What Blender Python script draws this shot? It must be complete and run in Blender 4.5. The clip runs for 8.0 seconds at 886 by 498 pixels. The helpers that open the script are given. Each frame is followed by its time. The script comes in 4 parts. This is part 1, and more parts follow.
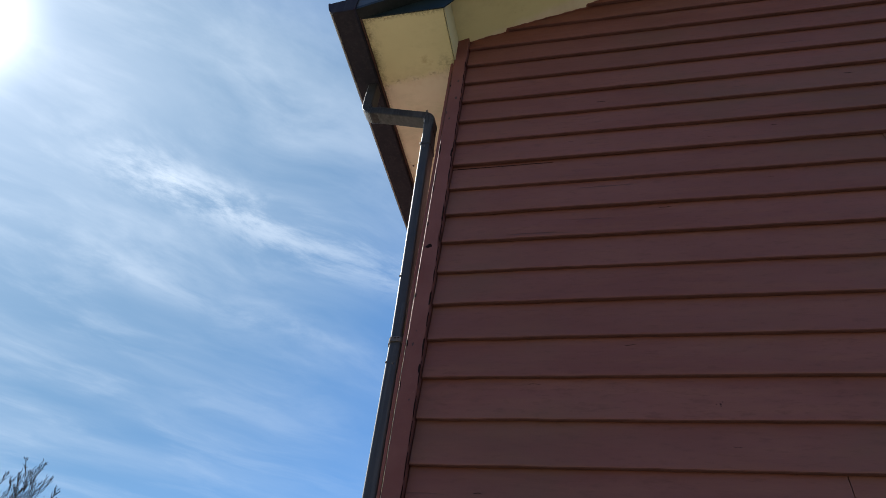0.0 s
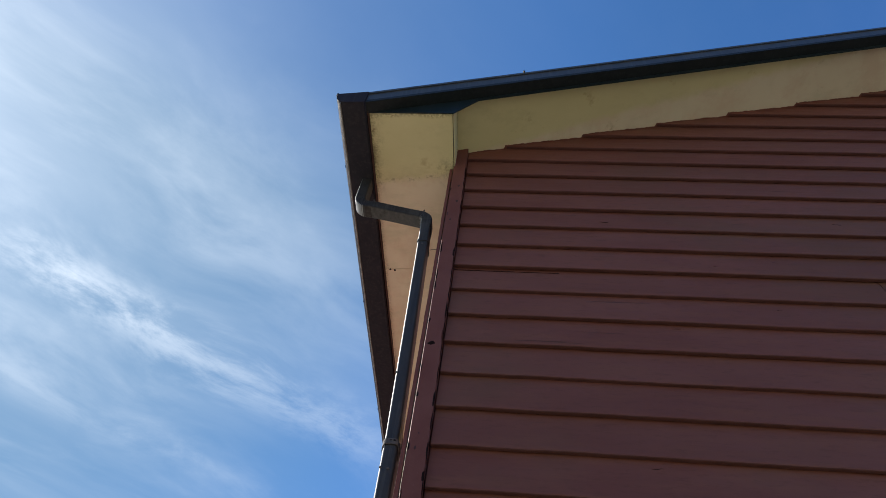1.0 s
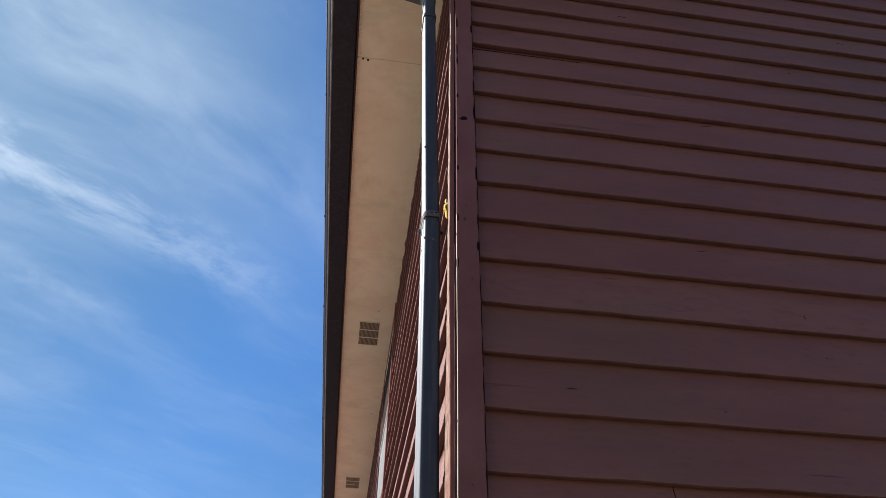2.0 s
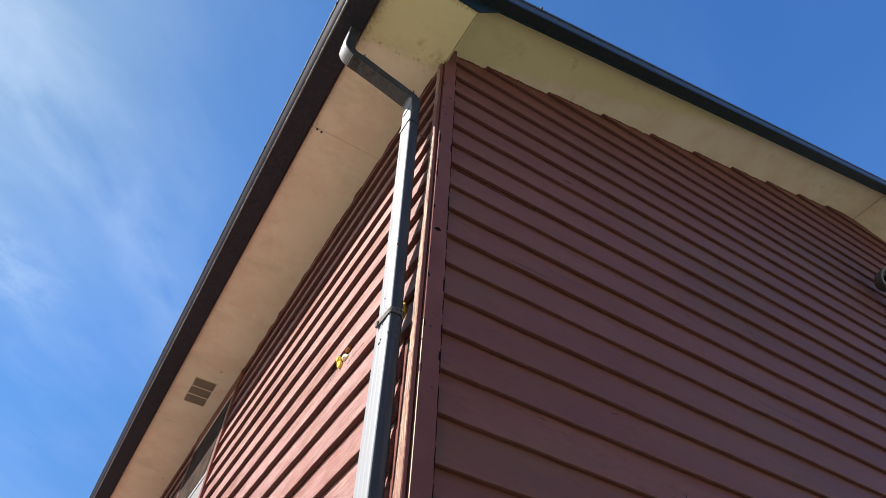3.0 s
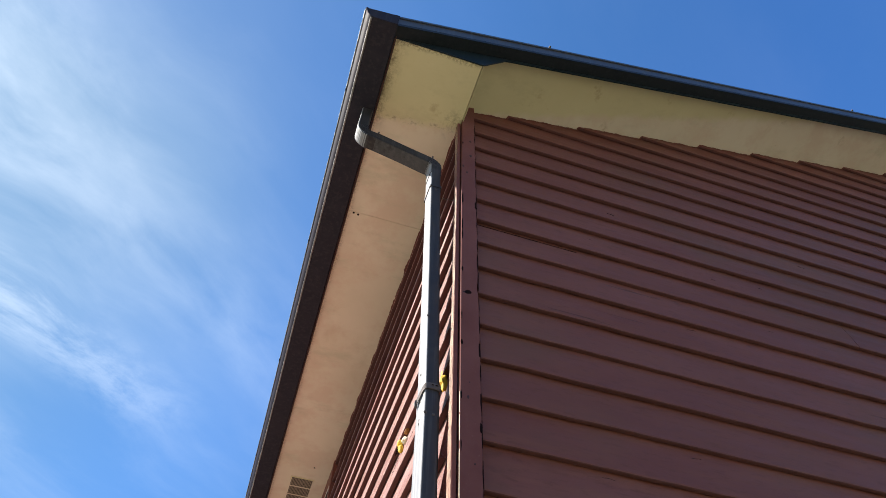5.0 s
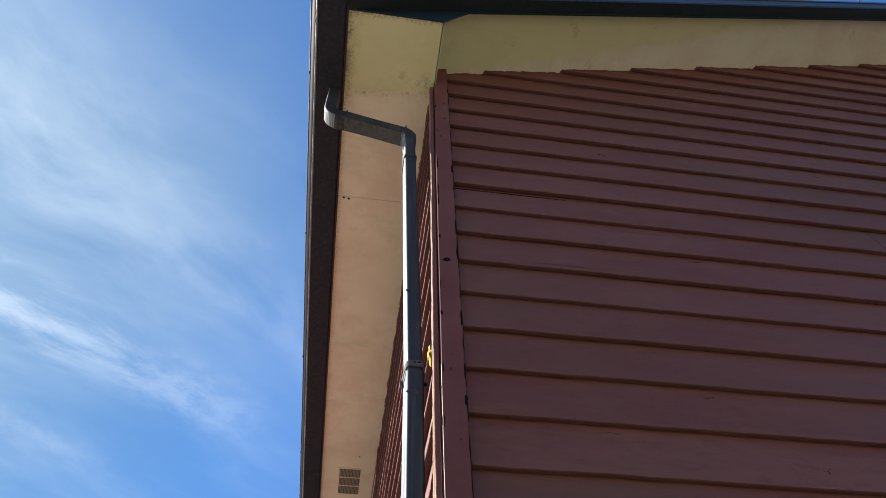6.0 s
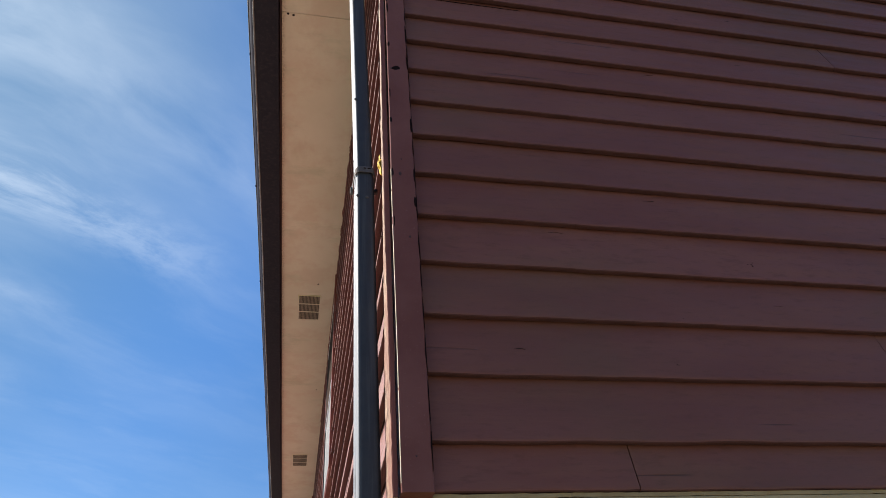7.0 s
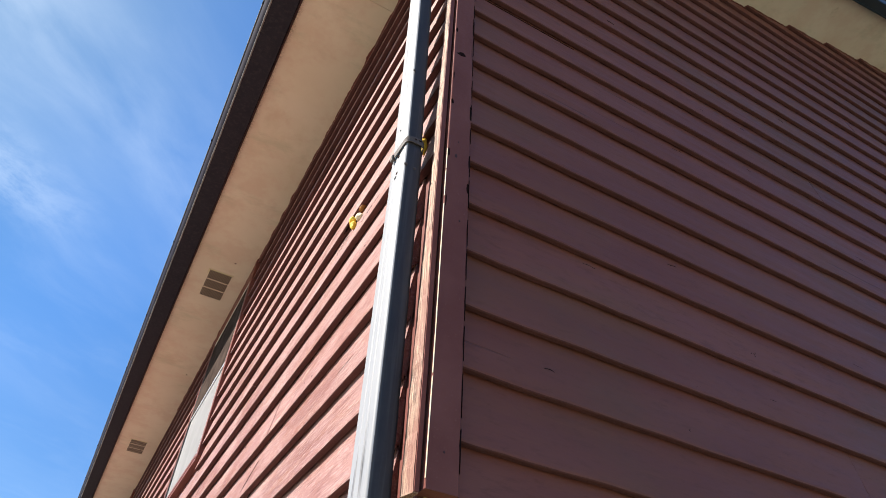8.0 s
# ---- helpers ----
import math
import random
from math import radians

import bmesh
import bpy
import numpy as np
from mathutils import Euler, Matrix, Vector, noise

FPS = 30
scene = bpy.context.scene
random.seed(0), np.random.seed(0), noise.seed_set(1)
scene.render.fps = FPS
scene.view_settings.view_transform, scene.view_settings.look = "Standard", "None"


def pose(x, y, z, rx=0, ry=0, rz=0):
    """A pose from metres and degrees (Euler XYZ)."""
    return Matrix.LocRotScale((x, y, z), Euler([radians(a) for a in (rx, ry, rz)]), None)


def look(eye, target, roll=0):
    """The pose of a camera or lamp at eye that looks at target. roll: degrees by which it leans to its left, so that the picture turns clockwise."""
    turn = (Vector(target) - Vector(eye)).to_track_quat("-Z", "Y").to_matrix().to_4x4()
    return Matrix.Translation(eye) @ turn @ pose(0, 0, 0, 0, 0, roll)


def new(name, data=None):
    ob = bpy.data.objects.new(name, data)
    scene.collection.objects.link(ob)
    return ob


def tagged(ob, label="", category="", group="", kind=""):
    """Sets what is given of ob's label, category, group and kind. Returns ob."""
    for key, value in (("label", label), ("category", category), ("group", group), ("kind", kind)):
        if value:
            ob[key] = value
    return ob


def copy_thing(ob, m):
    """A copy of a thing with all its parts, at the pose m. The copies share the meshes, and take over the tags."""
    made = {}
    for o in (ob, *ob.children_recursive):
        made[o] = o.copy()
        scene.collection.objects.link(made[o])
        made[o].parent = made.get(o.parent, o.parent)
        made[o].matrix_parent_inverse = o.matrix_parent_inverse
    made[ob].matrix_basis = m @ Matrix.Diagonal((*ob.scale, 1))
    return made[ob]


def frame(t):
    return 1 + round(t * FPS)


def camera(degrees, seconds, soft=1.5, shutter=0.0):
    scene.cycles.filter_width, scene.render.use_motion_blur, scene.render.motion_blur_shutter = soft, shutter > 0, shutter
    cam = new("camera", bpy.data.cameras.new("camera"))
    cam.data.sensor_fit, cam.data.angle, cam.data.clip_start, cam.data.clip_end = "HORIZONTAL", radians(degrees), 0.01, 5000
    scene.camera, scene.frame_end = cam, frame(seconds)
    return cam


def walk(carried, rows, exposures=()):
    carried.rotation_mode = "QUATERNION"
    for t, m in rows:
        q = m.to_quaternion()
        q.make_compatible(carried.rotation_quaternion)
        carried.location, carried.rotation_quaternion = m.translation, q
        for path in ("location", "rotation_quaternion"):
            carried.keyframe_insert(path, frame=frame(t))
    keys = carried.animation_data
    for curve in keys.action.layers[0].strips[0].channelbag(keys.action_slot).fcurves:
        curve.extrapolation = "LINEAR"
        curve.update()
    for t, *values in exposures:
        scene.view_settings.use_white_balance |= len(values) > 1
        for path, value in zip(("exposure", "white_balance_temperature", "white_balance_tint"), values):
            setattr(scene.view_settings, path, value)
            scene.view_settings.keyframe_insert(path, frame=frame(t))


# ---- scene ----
cam = camera(67.5, 8.0, soft=0.5)
PATH = [
    (0, (0.631, -1.742, 1.484), (0.19, -0.285, 2.782), 8.1),
    (0.1, (0.599, -1.728, 1.482), (0.28, -0.629, 2.527), 8.5),
    (0.2, (0.567, -1.715, 1.48), (0.273, -0.665, 2.581), 7.6),
    (0.3, (0.535, -1.702, 1.478), (0.309, -0.673, 2.615), 6.3),
    (0.4, (0.503, -1.688, 1.477), (0.304, -0.707, 2.66), 5.2),
    (0.5, (0.469, -1.672, 1.475), (0.224, -0.502, 3.078), 6.0),
    (0.6, (0.435, -1.653, 1.475), (0.248, -0.751, 2.721), 6.9),
    (0.7, (0.401, -1.634, 1.475), (0.219, -0.742, 2.73), 7.8),
    (0.8, (0.366, -1.613, 1.475), (0.202, -0.701, 2.718), 8.4),
    (0.9, (0.328, -1.593, 1.472), (0.181, -0.68, 2.717), 8.9),
    (1, (0.288, -1.573, 1.468), (0.101, -0.386, 3.066), 9.1),
    (1.1, (0.243, -1.557, 1.456), (0.098, -0.647, 2.703), 9.8),
    (1.2, (0.195, -1.543, 1.439), (0.057, -0.615, 2.673), 9.4),
    (1.3, (0.145, -1.529, 1.421), (0.056, -0.566, 2.633), 7.3),
    (1.4, (0.094, -1.512, 1.405), (0.036, -0.488, 2.568), 4.9),
    (1.5, (0.046, -1.489, 1.395), (-0.039, -0.065, 2.797), 2.5),
    (1.7, (-0.039, -1.389, 1.427), (-0.033, 0.161, 2.691), 0.7),
    (2.8, (-0.517, -1.201, 1.407), (0.081, -0.014, 2.902), 3.9),
    (3, (-0.569, -1.208, 1.396), (0.056, -0.055, 2.906), 3.5),
    (3.2, (-0.593, -1.216, 1.402), (-0.141, -0.344, 2.601), 4.6),
    (3.5, (-0.617, -1.227, 1.415), (-0.067, -0.142, 3.002), 4.7),
    (3.7, (-0.626, -1.229, 1.418), (-0.21, -0.398, 2.659), 4.2),
    (4, (-0.63, -1.23, 1.42), (-0.119, -0.134, 3.014), 4.6),
    (4.2, (-0.606, -1.238, 1.416), (-0.123, -0.124, 3.005), 4.6),
    (5.3, (-0.287, -1.254, 1.513), (-0.019, -0.104, 3.128), 1.2),
    (5.5, (-0.237, -1.246, 1.534), (-0.003, -0.059, 3.126), 0.7),
    (5.7, (-0.205, -1.236, 1.542), (-0.062, -0.272, 2.748), 1.3),
    (5.9, (-0.178, -1.226, 1.547), (-0.022, -0.277, 2.762), -0.8),
    (6, (-0.167, -1.223, 1.548), (0.048, 0.004, 3.113), -2.0),
    (6.3, (-0.146, -1.219, 1.549), (0.011, -0.238, 2.739), -3.5),
    (6.5, (-0.135, -1.218, 1.547), (0.052, 0.057, 3.077), -3.2),
    (6.6, (-0.134, -1.217, 1.534), (0.02, -0.229, 2.718), -3.2),
    (6.7, (-0.136, -1.213, 1.514), (0.051, -0.19, 2.663), -4.1),
    (6.8, (-0.138, -1.207, 1.495), (0.181, 0.153, 2.926), -5.2),
    (6.9, (-0.14, -1.189, 1.484), (0.159, -0.075, 2.52), -6.7),
    (7, (-0.141, -1.161, 1.474), (0.239, 0.37, 2.704), -5.2),
    (7.1, (-0.143, -1.117, 1.479), (0.171, 0.097, 2.39), -3.2),
    (7.2, (-0.151, -1.076, 1.486), (0.306, 0.479, 2.657), -0.7),
    (7.3, (-0.17, -1.056, 1.487), (0.213, 0.125, 2.415), 0.1),
    (7.4, (-0.194, -1.043, 1.486), (0.219, 0.119, 2.425), 0.6),
    (7.5, (-0.22, -1.026, 1.483), (0.324, 0.453, 2.715), 1.6),
    (7.6, (-0.249, -0.999, 1.479), (0.185, 0.138, 2.44), 2.7),
    (7.7, (-0.28, -0.968, 1.474), (0.155, 0.155, 2.45), 4.2),
    (7.8, (-0.314, -0.938, 1.47), (0.285, 0.483, 2.743), 4.8),
    (7.9, (-0.356, -0.912, 1.467), (0.13, 0.153, 2.482), 4.8),
    (8, (-0.401, -0.888, 1.464), (0.268, 0.449, 2.792), 3.7),
]
walk(cam, [(t, look(eye, target, roll)) for t, eye, target, roll in PATH],
     exposures=[(0, 0.80, 6500, 10), (0.5, 0.82, 6540, 10), (1.0, 0.78, 6500, 10), (1.7, 0.66, 6260, 10), (2.8, 1.05, 6480, 10), (4.2, 1.04, 6420, 10),
                (5.5, 1.20, 6640, 10), (6.0, 0.96, 6420, 10), (6.5, 0.96, 6440, 10), (7.0, 0.82, 6540, 10), (7.5, 0.97, 6680, 10), (8, 1.12, 6540, 10)])

# ---- daylight ----
SUN = Vector((-0.722, 0.245, 0.645)).normalized()
sun = new("sun", bpy.data.lights.new("sun", "SUN"))
sun.data.energy, sun.data.angle, sun.data.color = 5.0, radians(0.53), (1.0, 0.94, 0.86)
sun.matrix_world = look(SUN * 50, (0, 0, 0))

world = bpy.data.worlds.new("sky")
scene.world = world
world.use_nodes = True


def node(tree, kind, inputs=(), **settings):
    n = tree.nodes.new(kind)
    for k, v in settings.items():
        setattr(n, k, v)
    for k, v in dict(inputs).items():
        if isinstance(v, bpy.types.NodeSocket):
            tree.links.new(v, n.inputs[k])
        else:
            n.inputs[k].default_value = v
    return n


def math_(tree, op, a, b=0.0, c=0.0, clamp=False):
    return node(tree, "ShaderNodeMath", {0: a, 1: b, 2: c}, operation=op, use_clamp=clamp).outputs[0]


def smooth(tree, v, lo, hi, a=0.0, b=1.0):
    return node(tree, "ShaderNodeMapRange", {"Value": v, "From Min": lo, "From Max": hi, "To Min": a, "To Max": b},
                interpolation_type="SMOOTHSTEP").outputs["Result"]


def mix(tree, f, a, b, blend="MIX"):
    n = node(tree, "ShaderNodeMix", data_type="RGBA", blend_type=blend)
    for k, v in ((0, f), (6, a), (7, b)):
        if isinstance(v, bpy.types.NodeSocket):
            tree.links.new(v, n.inputs[k])
        else:
            n.inputs[k].default_value = v if k == 0 else (*v, 1)
    return n.outputs[2]


def build_sky(tree):
    tree.nodes.clear()
    way = node(tree, "ShaderNodeTexCoord").outputs["Generated"]
    sky = node(tree, "ShaderNodeTexSky", sky_type="NISHITA", sun_disc=False, sun_elevation=math.asin(SUN.z),
               sun_rotation=math.atan2(SUN.x, SUN.y), air_density=1.0, dust_density=0.06, ozone_density=2.5)
    xyz = node(tree, "ShaderNodeSeparateXYZ", {0: way})
    up = math_(tree, "MAXIMUM", xyz.outputs[2], 0.06)
    px, py = math_(tree, "DIVIDE", xyz.outputs[0], up), math_(tree, "DIVIDE", xyz.outputs[1], up)
    # along and across the wind
    u = math_(tree, "ADD", math_(tree, "MULTIPLY", px, 0.74), math_(tree, "MULTIPLY", py, 0.67))
    v = math_(tree, "SUBTRACT", math_(tree, "MULTIPLY", px, 0.67), math_(tree, "MULTIPLY", py, 0.74))
    flat = node(tree, "ShaderNodeCombineXYZ", {0: u, 1: v})
    bend = node(tree, "ShaderNodeTexNoise", {"Vector": flat.outputs[0], "Scale": 1.6, "Detail": 2.0})
    off = node(tree, "ShaderNodeVectorMath", {0: bend.outputs["Color"], 1: (0.5, 0.5, 0.5)}, operation="SUBTRACT").outputs[0]
    bent = node(tree, "ShaderNodeVectorMath", {0: flat.outputs[0], 1: node(tree, "ShaderNodeVectorMath", {
        0: off, 1: (0.50, 0.30, 0)}, operation="MULTIPLY").outputs[0]}, operation="ADD").outputs[0]
    across = node(tree, "ShaderNodeSeparateXYZ", {0: bent}).outputs[1]

    def wisps(su, sv, detail, rough, seed):
        at = node(tree, "ShaderNodeMapping", {"Vector": bent, "Scale": (su, sv, 1), "Location": (seed, seed * 1.7, 0)})
        return node(tree, "ShaderNodeTexNoise", {"Vector": at.outputs[0], "Scale": 1.0, "Detail": detail, "Roughness": rough}).outputs["Fac"]

    def band(where, half, fibres, lo, hi, first, last):
        """One streak of cirrus that runs with the wind between two places along it."""
        b = smooth(tree, math_(tree, "ABSOLUTE", math_(tree, "SUBTRACT", across, where)), 0.0, half, 1.0, 0.0)
        b = math_(tree, "MULTIPLY", b, smooth(tree, fibres, lo, hi))
        b = math_(tree, "MULTIPLY", b, smooth(tree, u, first - 0.25, first + 0.05))
        return math_(tree, "MULTIPLY", b, smooth(tree, u, last - 0.05, last + 0.25, 1.0, 0.0))

    veil = smooth(tree, wisps(0.9, 1.9, 6, 0.54, 3.1), 0.36, 0.74)
    streak = smooth(tree, wisps(2.3, 4.2, 8, 0.60, 7.4), 0.44, 0.78)
    bright = band(-1.22, 0.17, wisps(5.0, 8.5, 10, 0.66, 1.3), 0.36, 0.66, -0.12, 0.62)
    thin = band(-1.63, 0.13, wisps(3.6, 5.6, 9, 0.62, 9.7), 0.36, 0.70, -0.5, 0.5)
    soft = band(-0.88, 0.19, wisps(2.2, 4.6, 7, 0.58, 5.2), 0.30, 0.70, 0.0, 1.5)
    toward = math_(tree, "MAXIMUM", node(tree, "ShaderNodeVectorMath", {0: way, 1: tuple(SUN)}, operation="DOT_PRODUCT").outputs["Value"], 0.0)
    phase = math_(tree, "ADD", 0.10, math_(tree, "MULTIPLY", math_(tree, "POWER", toward, 6.0), 0.62))
    cloud = math_(tree, "MULTIPLY", veil, 0.55)
    for layer, weight in ((streak, 0.42), (bright, 1.15), (thin, 0.55), (soft, 0.85)):
        cloud = math_(tree, "ADD", cloud, math_(tree, "MULTIPLY", layer, weight))
    # the air clears across the wind
    open_ = smooth(tree, across, -0.80, -0.36, 1.0, 0.28)
    cloud = math_(tree, "MULTIPLY", cloud, open_)
    cloud = math_(tree, "MULTIPLY", math_(tree, "MULTIPLY", cloud, phase), smooth(tree, xyz.outputs[2], 0.0, 0.25), clamp=True)
    deep = node(tree, "ShaderNodeHueSaturation", {"Color": sky.outputs[0], "Saturation": 1.24}).outputs[0]
    clear = node(tree, "ShaderNodeVectorMath", {0: deep, 1: tuple(SKY * c for c in (1.03, 0.965, 1.01))}, operation="MULTIPLY").outputs[0]
    low = math_(tree, "MULTIPLY", smooth(tree, xyz.outputs[2], 0.22, 0.72, 0.76, 1.04), smooth(tree, toward, 0.60, 0.92, 1.04, 0.86))
    clear = node(tree, "ShaderNodeVectorMath", {0: clear, "Scale": low}, operation="SCALE").outputs[0]
    # the blue is deepest away from the sun
    far = smooth(tree, toward, 0.56, 0.16)
    clear = node(tree, "ShaderNodeVectorMath", {0: clear, 1: mix(tree, far, (1, 1, 1), (0.86, 0.97, 1.10))}, operation="MULTIPLY").outputs[0]
    # thin haze pales the blue on the sunward side
    pale = math_(tree, "MULTIPLY", math_(tree, "MULTIPLY", smooth(tree, toward, 0.58, 0.98), 0.66), open_)
    clear = mix(tree, pale, clear, (0.108, 0.203, 0.270))
    white = node(tree, "ShaderNodeRGB")
    white.outputs[0].default_value = (*CLOUD, 1)
    both = node(tree, "ShaderNodeMix", data_type="RGBA")
    tree.links.new(cloud, both.inputs[0])
    tree.links.new(clear, both.inputs[6])
    tree.links.new(white.outputs[0], both.inputs[7])
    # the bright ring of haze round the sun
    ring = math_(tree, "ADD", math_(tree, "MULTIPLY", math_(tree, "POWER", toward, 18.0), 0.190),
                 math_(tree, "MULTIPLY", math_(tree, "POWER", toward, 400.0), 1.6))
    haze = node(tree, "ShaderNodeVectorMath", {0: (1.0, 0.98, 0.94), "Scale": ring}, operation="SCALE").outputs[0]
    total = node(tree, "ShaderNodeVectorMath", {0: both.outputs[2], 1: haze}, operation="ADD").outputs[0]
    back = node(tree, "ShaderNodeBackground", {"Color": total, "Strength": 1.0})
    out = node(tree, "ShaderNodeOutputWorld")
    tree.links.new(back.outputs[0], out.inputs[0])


SKY, CLOUD = 0.103, (0.50, 0.57, 0.66)
build_sky(world.node_tree)


# ---- materials ----
def shader(name):
    m = bpy.data.materials.new(name)
    m.use_nodes = True
    t = m.node_tree
    t.nodes.clear()
    bsdf = node(t, "ShaderNodeBsdfPrincipled")
    out = node(t, "ShaderNodeOutputMaterial")
    t.links.new(bsdf.outputs[0], out.inputs[0])
    at = node(t, "ShaderNodeTexCoord").outputs["Object"]
    return m, t, bsdf, at


def grain(t, at, scale, detail=5.0, rough=0.6, stretch=(1, 1, 1), shift=None):
    v = node(t, "ShaderNodeMapping", {"Vector": at, "Scale": stretch}).outputs[0]
    if shift is not None:
        off = node(t, "ShaderNodeVectorMath", {0: (37.0, 53.0, 71.0), "Scale": shift}, operation="SCALE").outputs[0]
        v = node(t, "ShaderNodeVectorMath", {0: v, 1: off}, operation="ADD").outputs[0]
    return node(t, "ShaderNodeTexNoise", {"Vector": v, "Scale": scale, "Detail": detail, "Roughness": rough}).outputs["Fac"]


def bump(t, bsdf, h, strength, distance):
    b = node(t, "ShaderNodeBump", {"Height": h, "Strength": strength, "Distance": distance})
    t.links.new(b.outputs[0], bsdf.inputs["Normal"])


def painted_timber(name, axis, wear):
    """Old maroon paint on sawn boards: chalky, with checks along the grain and bare patches."""
    m, t, bsdf, at = shader(name)
    long = (0.10, 1, 1) if axis == "x" else (1, 0.10, 1)
    rnd = node(t, "ShaderNodeObjectInfo").outputs["Random"]
    fibre = grain(t, at, 170, 4, 0.6, long, rnd)
    blotch = grain(t, at, 2.6, 5, 0.6, (0.45, 0.45, 1.6), rnd)
    fine = grain(t, at, 34, 6, 0.65, long, rnd)
    c = mix(t, smooth(t, blotch, 0.3, 0.7), (0.170, 0.0520, 0.0365), (0.210, 0.0720, 0.0520))
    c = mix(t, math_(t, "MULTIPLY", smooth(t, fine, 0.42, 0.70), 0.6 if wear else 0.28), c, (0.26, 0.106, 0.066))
    c = mix(t, math_(t, "MULTIPLY", smooth(t, grain(t, at, 75, 4, 0.7, (0.25, 0.25, 1.0), rnd), 0.50, 0.72), 0.45), c, (0.105, 0.034, 0.022))
    c = mix(t, math_(t, "MULTIPLY", smooth(t, rnd, 0.0, 1.0), 0.30), c, (0.145, 0.053, 0.037))
    # olive weathering in broad clouds and a few runs
    stain = smooth(t, grain(t, at, 1.5, 5, 0.62, (0.55, 0.55, 1.0)), 0.46, 0.66)
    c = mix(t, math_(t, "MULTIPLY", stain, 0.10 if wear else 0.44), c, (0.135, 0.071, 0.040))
    check = smooth(t, grain(t, at, 26, 3, 0.5, (0.06, 1, 1.7) if axis == "x" else (1, 0.06, 1.7), rnd), 0.715 if wear else 0.72, 0.74 if wear else 0.755)
    c = mix(t, math_(t, "MULTIPLY", check, 0.75 if wear else 0.5), c, (0.035, 0.016, 0.012))
    # eave side only: real wear, plus extra sun brightness put into the paint
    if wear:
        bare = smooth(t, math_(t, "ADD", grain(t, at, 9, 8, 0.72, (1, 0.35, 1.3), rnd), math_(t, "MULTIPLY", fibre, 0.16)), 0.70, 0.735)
        sun_pale = smooth(t, grain(t, at, 5.5, 6, 0.68, (1, 0.3, 1.2), rnd), 0.30, 0.66)
        c = mix(t, math_(t, "MULTIPLY", sun_pale, 0.56), c, (0.372, 0.226, 0.213))
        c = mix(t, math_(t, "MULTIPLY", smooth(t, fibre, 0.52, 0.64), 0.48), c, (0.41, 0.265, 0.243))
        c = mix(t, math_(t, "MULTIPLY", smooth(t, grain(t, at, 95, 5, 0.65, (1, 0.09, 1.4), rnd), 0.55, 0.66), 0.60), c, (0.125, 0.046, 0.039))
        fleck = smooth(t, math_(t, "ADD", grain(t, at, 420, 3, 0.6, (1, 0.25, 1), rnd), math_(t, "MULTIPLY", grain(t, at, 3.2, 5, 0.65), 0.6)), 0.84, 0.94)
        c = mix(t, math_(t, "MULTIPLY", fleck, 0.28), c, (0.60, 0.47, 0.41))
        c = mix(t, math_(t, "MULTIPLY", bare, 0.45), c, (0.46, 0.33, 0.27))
    t.links.new(c, bsdf.inputs["Base Color"])
    t.links.new(smooth(t, fine, 0.3, 0.8, 0.50, 0.70), bsdf.inputs["Roughness"])
    bsdf.inputs["Specular IOR Level"].default_value = 0.2
    h = math_(t, "SUBTRACT", math_(t, "ADD", math_(t, "MULTIPLY", fibre, 0.5), fine), math_(t, "MULTIPLY", check, 1.2))
    bump(t, bsdf, h, 0.85 if wear else 0.6, 0.0034 if wear else 0.0016)
    return m


def plain_paint(name, low, high, rough, scale=3.0, relief=0.15, speck=None, metal=0.0):
    m, t, bsdf, at = shader(name)
    big, small = grain(t, at, scale, 5, 0.6), grain(t, at, scale * 22, 5, 0.65)
    c = mix(t, smooth(t, big, 0.3, 0.7), low, high)
    if speck:
        c = mix(t, math_(t, "MULTIPLY", smooth(t, small, 0.58, 0.78), 0.6), c, speck)
    t.links.new(c, bsdf.inputs["Base Color"])
    t.links.new(smooth(t, small, 0.3, 0.7, rough * 0.85, min(1, rough * 1.2)), bsdf.inputs["Roughness"])
    bsdf.inputs["Metallic"].default_value = metal
    bsdf.inputs["Specular IOR Level"].default_value = {"dark_hole": 0.0, "dark_sheet": 0.0, "maroon_trim": 0.15}.get(name, 0.5)
    bump(t, bsdf, math_(t, "ADD", big, math_(t, "MULTIPLY", small, 0.4)), relief, 0.002)
    return m


